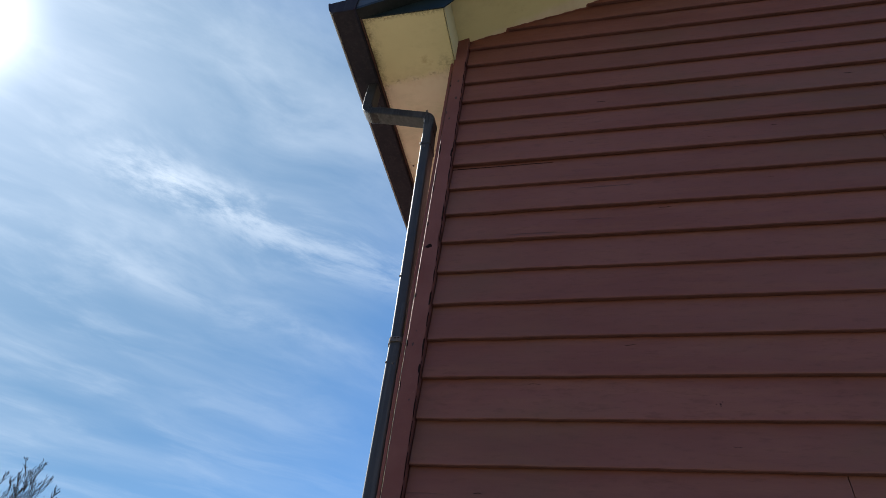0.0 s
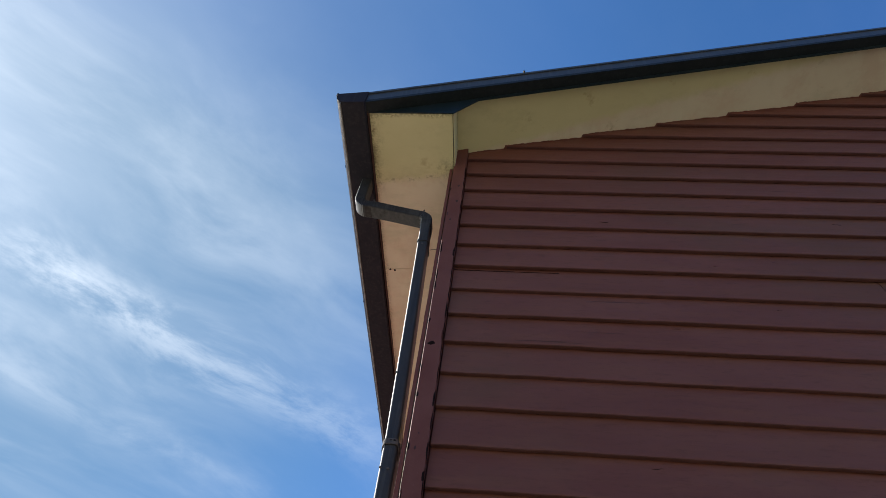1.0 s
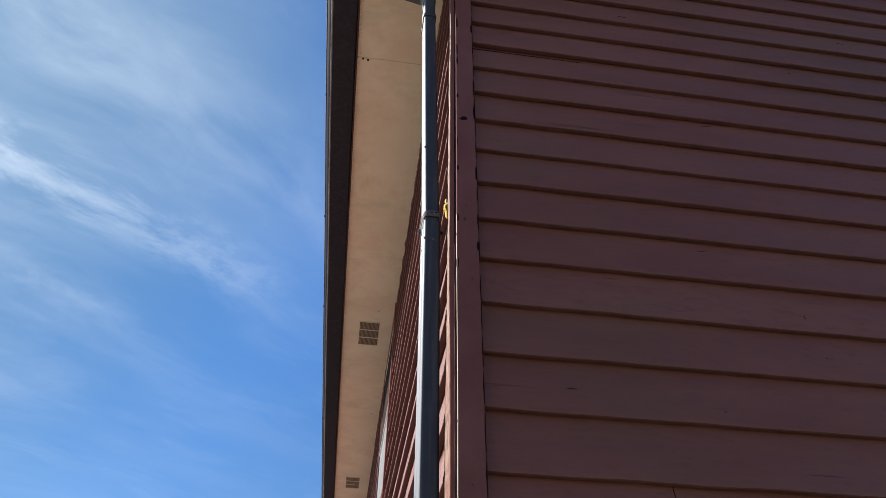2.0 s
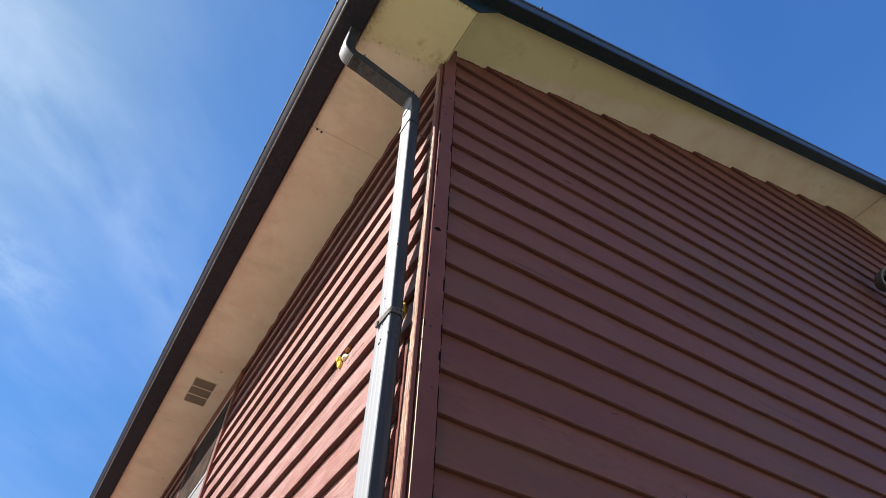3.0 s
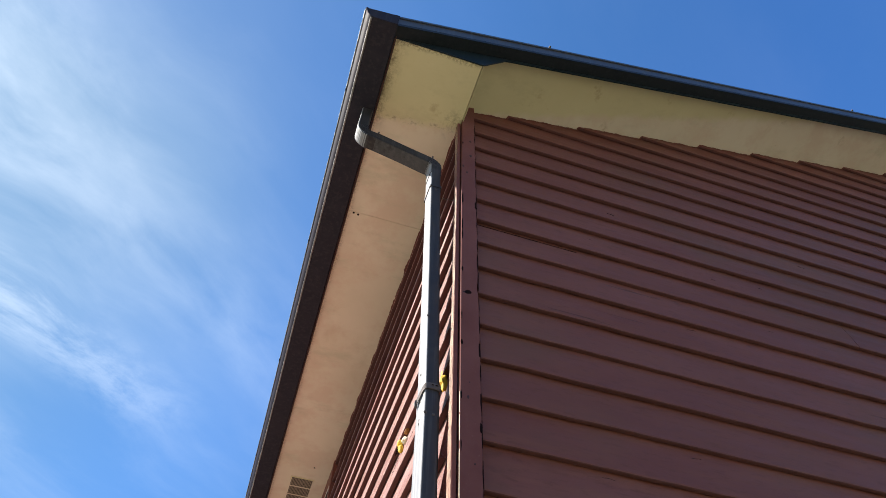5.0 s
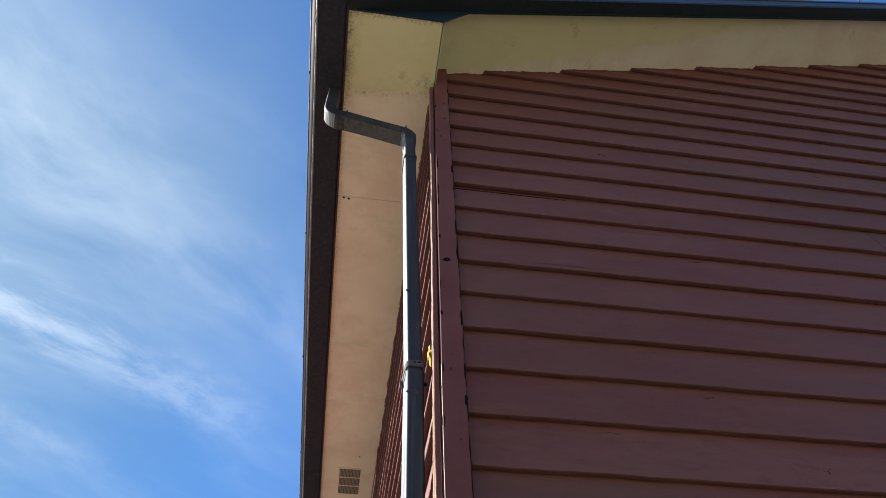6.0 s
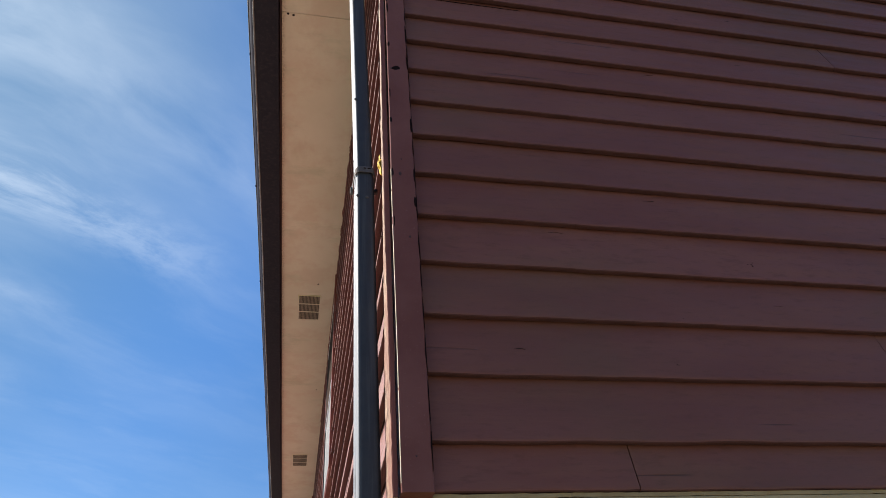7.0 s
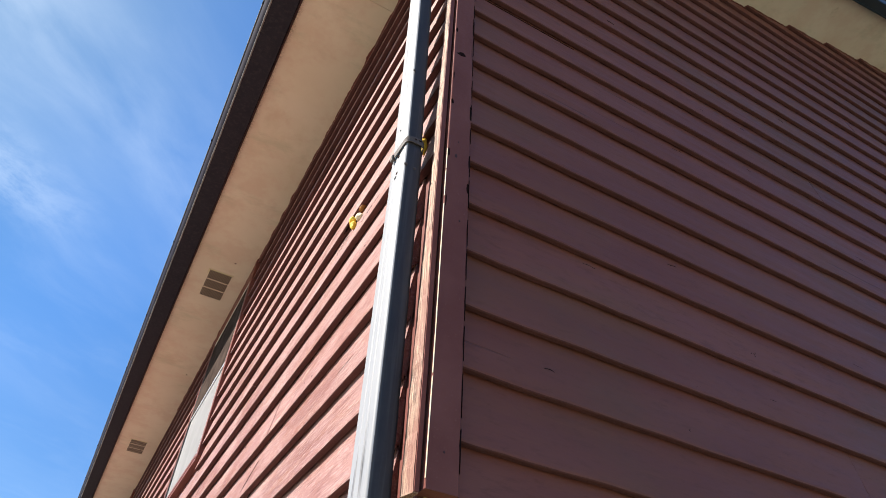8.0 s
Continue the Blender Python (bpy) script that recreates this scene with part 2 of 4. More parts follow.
def soffit_paint():
    """Cream paint on fibre-cement sheet with mould along the gutter end and faint water stains."""
    m, t, bsdf, at = shader("cream_soffit")
    big, mid, fine = grain(t, at, 1.6, 5, 0.6), grain(t, at, 9, 6, 0.7), grain(t, at, 90, 5, 0.7)
    c = mix(t, smooth(t, big, 0.3, 0.7), (0.700, 0.597, 0.452), (0.760, 0.655, 0.512))
    c = mix(t, math_(t, "MULTIPLY", smooth(t, grain(t, at, 4.3, 6, 0.7), 0.44, 0.64), 0.65), c, (0.67, 0.51, 0.38))
    c = mix(t, math_(t, "MULTIPLY", smooth(t, grain(t, at, 2.2, 7, 0.72, (0.6, 1.5, 1)), 0.52, 0.66), 0.34), c, (0.44, 0.42, 0.27))
    stain = smooth(t, grain(t, at, 3.1, 6, 0.65, (1, 0.5, 1)), 0.54, 0.74)
    c = mix(t, math_(t, "MULTIPLY", stain, 0.35), c, (0.52, 0.41, 0.24))
    p = node(t, "ShaderNodeSeparateXYZ", {0: at})
    # yellower cream towards the gable end, with a ragged edge on the corner sheet
    tone_edge = math_(t, "ADD", p.outputs[1], math_(t, "ADD", math_(t, "MULTIPLY", mid, 0.10), math_(t, "MULTIPLY", p.outputs[0], 0.14)))
    tone = mix(t, smooth(t, big, 0.3, 0.7), (0.630, 0.553, 0.308), (0.695, 0.615, 0.362))
    tone = mix(t, math_(t, "MULTIPLY", smooth(t, grain(t, at, 3.4, 6, 0.7, (1, 1.5, 1)), 0.50, 0.68), 0.40), tone, (0.48, 0.42, 0.225))
    c = mix(t, math_(t, "MULTIPLY", smooth(t, tone_edge, 0.055, 0.105, 1.0, 0.0), 0.92), c, tone)
    ridge = math_(t, "MULTIPLY", smooth(t, math_(t, "ABSOLUTE", math_(t, "SUBTRACT", tone_edge, 0.078)), 0.0, 0.028, 1.0, 0.0), smooth(t, math_(t, "ADD", math_(t, "MULTIPLY", fine, 0.4), grain(t, at, 40, 5, 0.7)), 0.70, 0.90))
    ridge = math_(t, "MULTIPLY", ridge, smooth(t, p.outputs[0], 0.02, -0.04))
    c = mix(t, math_(t, "MULTIPLY", ridge, 0.55), c, (0.20, 0.145, 0.075))
    # mould creeps in from the gutter end of the corner sheet and sits in the wall corner
    edge = smooth(t, math_(t, "ADD", p.outputs[0], math_(t, "MULTIPLY", mid, 0.16)), -0.27, -0.20, 1.0, 0.0)
    front = smooth(t, p.outputs[1], 0.0, 0.22, 1.0, 0.0)
    nook = node(t, "ShaderNodeVectorMath", {0: at, 1: (0.02, 0.01, 4.22)}, operation="DISTANCE").outputs["Value"]
    nook = smooth(t, math_(t, "ADD", nook, math_(t, "MULTIPLY", mid, 0.10)), 0.05, 0.16, 1.0, 0.0)
    mould = math_(t, "MULTIPLY", math_(t, "MAXIMUM", math_(t, "MULTIPLY", edge, front), nook), smooth(t, math_(t, "ADD", math_(t, "MULTIPLY", fine, 0.45), math_(t, "ADD", mid, math_(t, "MULTIPLY", grain(t, at, 30, 5, 0.7, (1, 0.6, 1)), 0.6))), 0.92, 1.22))
    c = mix(t, math_(t, "MULTIPLY", mould, 0.85), c, (0.095, 0.064, 0.034))
    rim = smooth(t, math_(t, "ADD", p.outputs[1], math_(t, "MULTIPLY", mid, 0.05)), -0.262, -0.236, 1.0, 0.0)
    gut = smooth(t, math_(t, "ADD", p.outputs[0], math_(t, "MULTIPLY", mid, 0.05)), -0.326, -0.300, 1.0, 0.0)
    grime = math_(t, "MULTIPLY", math_(t, "MAXIMUM", rim, math_(t, "MULTIPLY", gut, 0.6)), smooth(t, fine, 0.38, 0.62))
    c = mix(t, math_(t, "MULTIPLY", grime, 0.7), c, (0.12, 0.075, 0.035))
    rust = smooth(t, grain(t, at, 5.5, 7, 0.7), 0.60, 0.72)
    c = mix(t, math_(t, "MULTIPLY", math_(t, "MULTIPLY", rust, smooth(t, p.outputs[1], 0.25, -0.05)), 0.5), c, (0.36, 0.24, 0.10))
    speck = smooth(t, fine, 0.70, 0.78)
    c = mix(t, math_(t, "MULTIPLY", speck, 0.25), c, (0.30, 0.22, 0.12))
    t.links.new(c, bsdf.inputs["Base Color"])
    bsdf.inputs["Roughness"].default_value = 0.62
    bump(t, bsdf, math_(t, "ADD", mid, math_(t, "MULTIPLY", fine, 0.4)), 0.18, 0.002)
    return m


def streaked_metal(name, low, high, rough, streak, metal=0.25, coat=0.0, gloss=0.25, sun_pale=None):
    """Painted sheet steel with dust and water streaks that run down."""
    m, t, bsdf, at = shader(name)
    run = grain(t, at, 60, 5, 0.6, (1, 1, 0.05))
    dirt = grain(t, at, 14, 6, 0.68)
    c = mix(t, smooth(t, dirt, 0.35, 0.7), low, high)
    c = mix(t, math_(t, "MULTIPLY", smooth(t, run, 0.48, 0.66), 0.6), c, streak)
    if sun_pale:
        # sun-side faces coloured bright as if sunlit, broken into chalky runs and patches
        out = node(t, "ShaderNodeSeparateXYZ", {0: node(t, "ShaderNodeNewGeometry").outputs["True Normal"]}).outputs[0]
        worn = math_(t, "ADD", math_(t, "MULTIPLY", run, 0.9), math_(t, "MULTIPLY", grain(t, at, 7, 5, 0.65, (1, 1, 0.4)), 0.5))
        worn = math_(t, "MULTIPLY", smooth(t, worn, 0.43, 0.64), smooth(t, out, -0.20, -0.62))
        c = mix(t, math_(t, "MULTIPLY", worn, 0.85), c, sun_pale)
    t.links.new(c, bsdf.inputs["Base Color"])
    t.links.new(smooth(t, dirt, 0.3, 0.75, rough * 0.92, rough * 1.15), bsdf.inputs["Roughness"])
    bsdf.inputs["Coat Weight"].default_value = coat
    bsdf.inputs["Coat Roughness"].default_value = 0.46
    bsdf.inputs["Specular IOR Level"].default_value = 0.7 if coat else gloss
    bsdf.inputs["Metallic"].default_value = metal
    bump(t, bsdf, math_(t, "ADD", dirt, math_(t, "MULTIPLY", run, 0.6)), 0.05, 0.002)
    return m


def bare_timber():
    m, t, bsdf, at = shader("weathered_timber")
    line = grain(t, at, 380, 5, 0.65, (1, 1, 0.02))
    blotch = grain(t, at, 9, 6, 0.7, (1, 1, 0.25))
    c = mix(t, smooth(t, line, 0.38, 0.64), (0.11, 0.055, 0.038), (0.52, 0.34, 0.235))
    c = mix(t, math_(t, "MULTIPLY", smooth(t, blotch, 0.46, 0.57), 0.85), c, (0.24, 0.100, 0.070))
    c = mix(t, smooth(t, grain(t, at, 30, 6, 0.7, (1, 1, 0.2)), 0.62, 0.68), c, (0.05, 0.03, 0.02))
    t.links.new(c, bsdf.inputs["Base Color"])
    bsdf.inputs["Roughness"].default_value = 0.75
    bump(t, bsdf, line, 0.6, 0.002)
    return m


def glass(name, clear, rough):
    m, t, bsdf, at = shader(name)
    c = mix(t, smooth(t, grain(t, at, 4.0, 5, 0.6), 0.35, 0.7), (0.185, 0.180, 0.180), (0.235, 0.230, 0.228))
    if clear == 1.0:
        c = mix(t, 1.0, c, (0.95, 0.98, 0.97))
    t.links.new(c, bsdf.inputs["Base Color"])
    bsdf.inputs["Roughness"].default_value = rough
    bsdf.inputs["Transmission Weight"].default_value = clear
    bsdf.inputs["IOR"].default_value = 1.5
    return m


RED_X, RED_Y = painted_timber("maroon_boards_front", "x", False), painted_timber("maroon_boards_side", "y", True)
RED_Z = plain_paint("maroon_trim", (0.156, 0.050, 0.039), (0.192, 0.068, 0.054), 0.56, 6.0, 0.25, (0.27, 0.13, 0.11))
EDGE_SHADE = plain_paint("board_edge_shade", (0.080, 0.0245, 0.0210), (0.106, 0.034, 0.029), 0.85, 12.0, 0.5, (0.15, 0.055, 0.047))
SOFFIT = soffit_paint()
CREAM_WALL = plain_paint("cream_render", (0.40, 0.265, 0.125), (0.48, 0.335, 0.17), 0.85, 5.0, 0.6, (0.24, 0.15, 0.07))
BATTEN = plain_paint("weathered_batten", (0.27, 0.18, 0.085), (0.36, 0.25, 0.125), 0.85, 14.0, 0.6, (0.15, 0.09, 0.045))
CREAM_EDGE = plain_paint("cream_batten", (0.50, 0.41, 0.27), (0.62, 0.53, 0.37), 0.7, 30.0, 0.6, (0.26, 0.19, 0.11))
GUTTER = streaked_metal("gutter_steel", (0.0290, 0.0265, 0.0360), (0.0350, 0.0320, 0.0420), 0.50, (0.048, 0.044, 0.051), 0.0, 0.0, 0.012)
GLINT = streaked_metal("glint_steel", (0.17, 0.16, 0.158), (0.25, 0.24, 0.235), 0.4, (0.34, 0.33, 0.32), 0.1)
CAPPING = streaked_metal("capping_steel", (0.060, 0.060, 0.066), (0.078, 0.078, 0.085), 0.40, (0.10, 0.10, 0.105))
UNDERLAP = streaked_metal("underlap_steel", (0.014, 0.018, 0.021), (0.019, 0.023, 0.027), 0.5, (0.026, 0.029, 0.032))
BARGE = streaked_metal("barge_steel", (0.015, 0.025, 0.028), (0.018, 0.029, 0.033), 0.36, (0.026, 0.036, 0.040))
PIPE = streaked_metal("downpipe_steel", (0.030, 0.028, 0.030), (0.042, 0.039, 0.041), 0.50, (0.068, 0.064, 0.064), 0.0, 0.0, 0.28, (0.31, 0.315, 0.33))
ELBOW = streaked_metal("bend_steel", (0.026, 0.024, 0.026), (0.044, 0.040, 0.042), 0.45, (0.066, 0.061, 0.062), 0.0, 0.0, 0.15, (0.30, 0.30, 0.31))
ROOFING = streaked_metal("roof_steel", (0.06, 0.075, 0.09), (0.10, 0.12, 0.14), 0.4, (0.14, 0.15, 0.16))
FASCIA = plain_paint("fascia_brown", (0.055, 0.022, 0.018), (0.085, 0.035, 0.028), 0.6, 8.0, 0.3, (0.16, 0.09, 0.07))
STRAP = plain_paint("rusty_strap", (0.060, 0.047, 0.043), (0.110, 0.092, 0.086), 0.75, 60.0, 0.5, (0.13, 0.050, 0.03), 0.1)
DARK = plain_paint("dark_hole", (0.010, 0.006, 0.006), (0.022, 0.012, 0.011), 0.8, 20.0)
DENT = plain_paint("stopped_nail_hole", (0.040, 0.014, 0.012), (0.062, 0.022, 0.018), 0.8, 30.0)
VENT_BACK = plain_paint("vent_mesh", (0.045, 0.034, 0.024), (0.070, 0.054, 0.038), 0.9, 40.0)
VENT = plain_paint("vent_steel", (0.20, 0.15, 0.105), (0.28, 0.21, 0.15), 0.6, 30.0, 0.2, (0.12, 0.09, 0.06))
TIMBER = bare_timber()
ALUMINIUM = plain_paint("sash_aluminium", (0.62, 0.62, 0.63), (0.75, 0.75, 0.76), 0.35, 12.0, 0.05, None, 0.7)
GLASS, FROSTED = glass("window_glass", 1.0, 0.02), glass("frosted_glass", 0.30, 0.70)
DARK_SHEET = plain_paint("dark_sheet", (0.040, 0.029, 0.025), (0.075, 0.056, 0.048), 0.9, 9.0, 0.3, (0.12, 0.09, 0.08))
SHADED_STILE = plain_paint("shaded_stile", (0.018, 0.016, 0.016), (0.030, 0.026, 0.026), 0.6, 20.0, 0.1)
BLIND = plain_paint("grey_blind", (0.46, 0.495, 0.55), (0.55, 0.585, 0.64), 0.85, 5.0, 0.1)
FOAM = plain_paint("yellow_foam", (0.72, 0.43, 0.02), (0.85, 0.58, 0.05), 0.7, 55.0, 0.8, (0.85, 0.75, 0.45))
FOAM_OLD = plain_paint("aged_foam", (0.20, 0.070, 0.012), (0.33, 0.135, 0.02), 0.75, 60.0, 0.8, (0.20, 0.07, 0.02))
FOAM_PALE = plain_paint("cut_foam", (0.72, 0.62, 0.42), (0.82, 0.74, 0.56), 0.8, 60.0, 0.8, (0.55, 0.42, 0.2))
GREY_PLASTIC = plain_paint("grey_fitting", (0.11, 0.11, 0.106), (0.15, 0.15, 0.145), 0.5, 18.0, 0.15, (0.10, 0.10, 0.09))
GROUND = plain_paint("dry_ground", (0.162, 0.157, 0.108), (0.218, 0.209, 0.148), 0.95, 0.6, 0.6, (0.19, 0.175, 0.12))
BOUNCE_SLAB = plain_paint("bounce_slab", (0.138, 0.088, 0.083), (0.185, 0.121, 0.114), 0.9, 1.2, 0.4, (0.20, 0.17, 0.145))
BARK = plain_paint("bare_twigs", (0.026, 0.022, 0.020), (0.042, 0.035, 0.031), 0.9, 4.0, 0.4)


# ---- mesh tools ----
def part(name, bm, material, parent=None, label=""):
    me = bpy.data.meshes.new(name)
    bmesh.ops.recalc_face_normals(bm, faces=bm.faces)
    bm.to_mesh(me)
    bm.free()
    me.materials.append(material)
    ob = new(name, me)
    ob.parent = parent
    return tagged(ob, label)


def thing(name, label, category, group="", kind="", at=(0, 0, 0)):
    ob = new(name)
    ob.location = at
    ob.empty_display_size = 0.1
    return tagged(ob, label, category, group, kind)


def box(bm, x0, x1, y0, y1, z0, z1, bevel=0.0):
    geo = bmesh.ops.create_cube(bm, size=1, matrix=Matrix.LocRotScale(
        ((x0 + x1) / 2, (y0 + y1) / 2, (z0 + z1) / 2), None, (x1 - x0, y1 - y0, z1 - z0)))
    if bevel:
        es = {e for v in geo["verts"] for e in v.link_edges}
        bmesh.ops.bevel(bm, geom=list(es), offset=bevel, segments=2, profile=0.6, affect="EDGES")
    return bm


def boxed(*a, bevel=0.0):
    return box(bmesh.new(), *a, bevel=bevel)


def loft(bm, rings, closed=True):
    """Skin over rings of equal length; closed ends."""
    vs = [[bm.verts.new(p) for p in r] for r in rings]
    n = len(vs[0])
    for a, b in zip(vs, vs[1:]):
        for i in range(n if closed else n - 1):
            bm.faces.new((a[i], a[(i + 1) % n], b[(i + 1) % n], b[i]))
    if closed:
        bm.faces.new(vs[0])
        bm.faces.new(vs[-1])
    return bm


def shade(ob, angle=38):
    for p in ob.data.polygons:
        p.use_smooth = True
    ob.data.set_sharp_from_angle(angle=radians(angle))
    return ob


# ---- the plan ----
PITCH, Z_FIRST, Z_BASE = 0.14, 1.95, 1.858   # board cover, first lip, foot of the cladding
LIP, FRONT_LIP = 0.0205, 0.0180              # how far one lip stands proud of the board below
SLOPE, RAKE = 0.356, 4.374                  # roof slope; underside of the raked soffit at x = 0
RIDGE, WIDE = 3.86, 7.72                    # ridge line, house width
DEEP = 12.0                                 # length of the eave side
EAVE = 4.222                                # underside of the flat eave
SIDE = 0.020                                # face of the eave-side lips
STOP = 0.091                                # where the gable boards butt the corner board


def ramp(x):
    return SLOPE * (RIDGE - abs(x - RIDGE))


def board(name, place, s0, s1, z, material, parent, seed, cut=0.0, cover=PITCH, top=0.028, lip=LIP):
    """One lapped board: a lip below, a face that leans back under the next board."""
    n = max(2, int((s1 - s0) / 0.045) + 1)
    lean = lip / PITCH
    rings = []
    for i in range(n + 1):
        s = s0 + (s1 - s0) * i / n
        dz = 0.0022 * noise.noise((s * 0.9, seed * 3.7, 0)) + 0.0019 * noise.noise((s * 6.1, seed * 1.9, 5)) + 0.0016 * noise.noise((s * 19, seed * 2.9, 8))
        do = 0.0022 * noise.noise((s * 0.8, seed * 2.3, 9))
        h = cover + top
        slit = 0.0020 + 0.0030 * max(0.0, 0.2 + noise.noise((s * 4.3, seed * 1.3, 2)))    # the boards have shrunk apart at the lap
        rings.append([place(s, o + do, z + dd + dz) for o, dd in (
            (-0.0035 - cut, 0.0), (-0.0006 - cut, 0.0018), (0.0 - cut, 0.006), (-lean * h - cut, h),
            (-lean * h - 0.007 - cut, h), (-0.0245, 0.007), (slit - lip, 0.007), (slit * 1.15 - lip, 0.0))])
    bm = loft(bmesh.new(), rings)
    bm.normal_update()
    # undersides get a darker maroon: the lap shade is in the colour
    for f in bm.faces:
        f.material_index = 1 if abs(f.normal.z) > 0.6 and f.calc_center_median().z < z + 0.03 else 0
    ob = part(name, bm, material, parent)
    ob.data.materials.append(EDGE_SHADE)
    return ob


def front(s, o, z):
    return (s, -o, z)


def side(s, o, z):
    return (SIDE - o, s, z)


# ---- ground ----
bm = bmesh.new()
bmesh.ops.create_grid(bm, x_segments=40, y_segments=40, size=1500)
ground = tagged(part("ground", bm, GROUND), "dry grassy ground round the raised house", "ground", kind="structure")

# never in view: a slab added to reflect warm light onto the soffit
pavement = tagged(part("pavement", boxed(-3.4, 0.030, 0.9, DEEP + 2, -0.05, 0.03, bevel=0.01), BOUNCE_SLAB), "unseen brown slab added to bounce warm light up the eave side", "pavement", kind="structure")

# ---- base of the house ----
base = thing("wall_base", "cream painted rendered base wall below the cladding", "wall", kind="structure")
bm = boxed(0.036, WIDE - 0.036, 0.014, 0.24, 0, Z_BASE - 0.0085, bevel=0.003)
part("base_wall", bm, CREAM_WALL, base)
bm = boxed(0.036, 0.24, 0.243, DEEP, 0, Z_BASE - 0.012, bevel=0.006)
part("base_wall", bm, CREAM_WALL, base)
bm = bmesh.new()
rings = []
for i in range(900):
    x = 0.045 + i * (WIDE - 0.09) / 899
    w = 0.0035 * noise.noise((x * 9, 0, 0)) + 0.0035 * noise.noise((x * 37, 3, 0)) + 0.002 * noise.noise((x * 110, 5, 0))
    rings.append([(x, 0.014 + w * 0.7, Z_BASE - 0.008 + w * 0.5), (x, 0.0125 + w * 0.8, Z_BASE - 0.001 + w * 0.6), (x, 0.032, Z_BASE - 0.001), (x, 0.032, Z_BASE - 0.008)])
part("packing_strip", loft(bm, rings), BATTEN, base, "chipped cream batten edge under the boards")

# ---- gable wall ----
wall_front = thing("wall_front", "shaded gable wall of maroon painted weatherboards", "wall", kind="structure")
bm = bmesh.new()
outline = [(0.045, Z_BASE), (WIDE - 0.045, Z_BASE), (WIDE - 0.045, RAKE + 0.03 + ramp(0.045)), (RIDGE, RAKE + 0.03 + ramp(RIDGE)), (0.045, RAKE + 0.03 + ramp(0.045))]
loft(bm, [[(x, 0.032, z) for x, z in outline], [(x, 0.14, z) for x, z in outline]])
part("wall_core", bm, RED_Z, wall_front)
JOINTS = {0: (0.49, 4.1), 2: (1.215, 5.0), 5: (2.9,), 8: (4.4,), 11: (1.655, 5.3), 14: (3.2,), 17: (2.3, 5.4), 20: (4.2,)}
row = 0
while True:
    z = Z_BASE if row == 0 else Z_FIRST + PITCH * (row - 1)
    lo = max(STOP, (z - RAKE - 0.004) / SLOPE)
    if lo > RIDGE - 0.1:
        break
    cuts = [lo] + [j for j in JOINTS.get(row, ()) if lo + 0.3 < j < WIDE - lo - 0.3] + [WIDE - lo]
    for a, b in zip(cuts, cuts[1:]):
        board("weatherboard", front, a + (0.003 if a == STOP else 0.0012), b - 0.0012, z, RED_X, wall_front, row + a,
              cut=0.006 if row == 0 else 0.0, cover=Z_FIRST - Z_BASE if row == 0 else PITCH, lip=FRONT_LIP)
    row += 1

# cracks that have opened along the grain of the gable boards
rng = random.Random(21)
spots = [(0.866, 3.19), (1.305, 3.582), (1.075, 3.543), (0.419, 2.491), (1.241, 3.306), (0.282, 2.157), (0.374, 2.887), (0.71, 2.62), (1.62, 3.86), (0.96, 2.30)]
spots += [(rng.uniform(0.15, 2.6), rng.uniform(2.0, 4.3)) for _ in range(9)]
for x0, z in spots:
    f = ((z - Z_FIRST) / PITCH) % 1.0
    if z > RAKE - 0.1 + ramp(x0) or not 0.12 < f < 0.88:
        continue
    n, step, w = rng.randrange(3, 8), 0.0065, rng.uniform(0.0003, 0.0007)
    rings, dz = [], 0.0
    for k in range(n + 1):
        dz += rng.gauss(0, 0.0013) - 0.0003
        y = FRONT_LIP * (f + dz / PITCH) - 0.0012
        h = w * math.sin(math.pi * (k + 0.15) / (n + 0.3)) * rng.uniform(0.5, 1.4)
        x = x0 + step * k
        rings.append([(x, y, z + dz - h), (x, y, z + dz + h), (x, y + 0.002, z + dz + h), (x, y + 0.002, z + dz - h)])
    part("crack", loft(bmesh.new(), rings), DARK, wall_front)


def chip(x, z, r, seed, place, lip, pitch, first, cut=0.0):
    """A ragged spot where paint has flaked off, a hair proud of its board."""
    o = -lip * (((z - first) % pitch) / pitch if z > first else (z - first + pitch) / pitch * 0.6) - cut
    bm = bmesh.new()
    rim = []
    for i in range(9):
        a = i * math.tau / 9
        q = r * (1 + 0.6 * noise.noise((math.cos(a) * 1.7, math.sin(a) * 1.7, seed)))
        rim.append(bm.verts.new(place(x + 1.7 * q * math.cos(a), o + 0.0004, z + q * math.sin(a))))
    hub = bm.verts.new(place(x, o + 0.0014, z))
    for i in range(9):
        bm.faces.new((hub, rim[i], rim[(i + 1) % 9]))
    return bm


# flaked paint on the gable boards
for i, (x, z) in enumerate([(0.373, 1.888), (0.607, 1.892), (0.733, 1.886), (0.463, 1.963), (0.702, 2.247), (0.649, 2.128), (1.10, 2.06), (0.95, 2.42)]):
    for k in range(rng.randrange(3, 6)):
        part("paint_flake", chip(x + rng.gauss(0, 0.006), z + rng.gauss(0, 0.0035), rng.uniform(0.0007, 0.0020), i * 5.1 + k, front, FRONT_LIP, PITCH, Z_FIRST,
                                 0.006 if z < Z_FIRST else 0.0), DARK, wall_front)

# one board has split along its top, below the lap
rings = []
for k in range(61):
    x = STOP + 0.004 + 0.40 * k / 60
    f = 0.895 + 0.004 * noise.noise((x * 5, 3, 0))
    z, y = Z_FIRST + PITCH * (10 + f), FRONT_LIP * f - 0.0009
    h = (0.0013 * (1 - k / 60) ** 0.7 + 0.0002) * (0.8 + 0.6 * noise.noise((x * 40, 1, 0)))
    rings.append([(x, y, z - h), (x, y, z + h), (x, y + 0.002, z + h), (x, y + 0.002, z - h)])
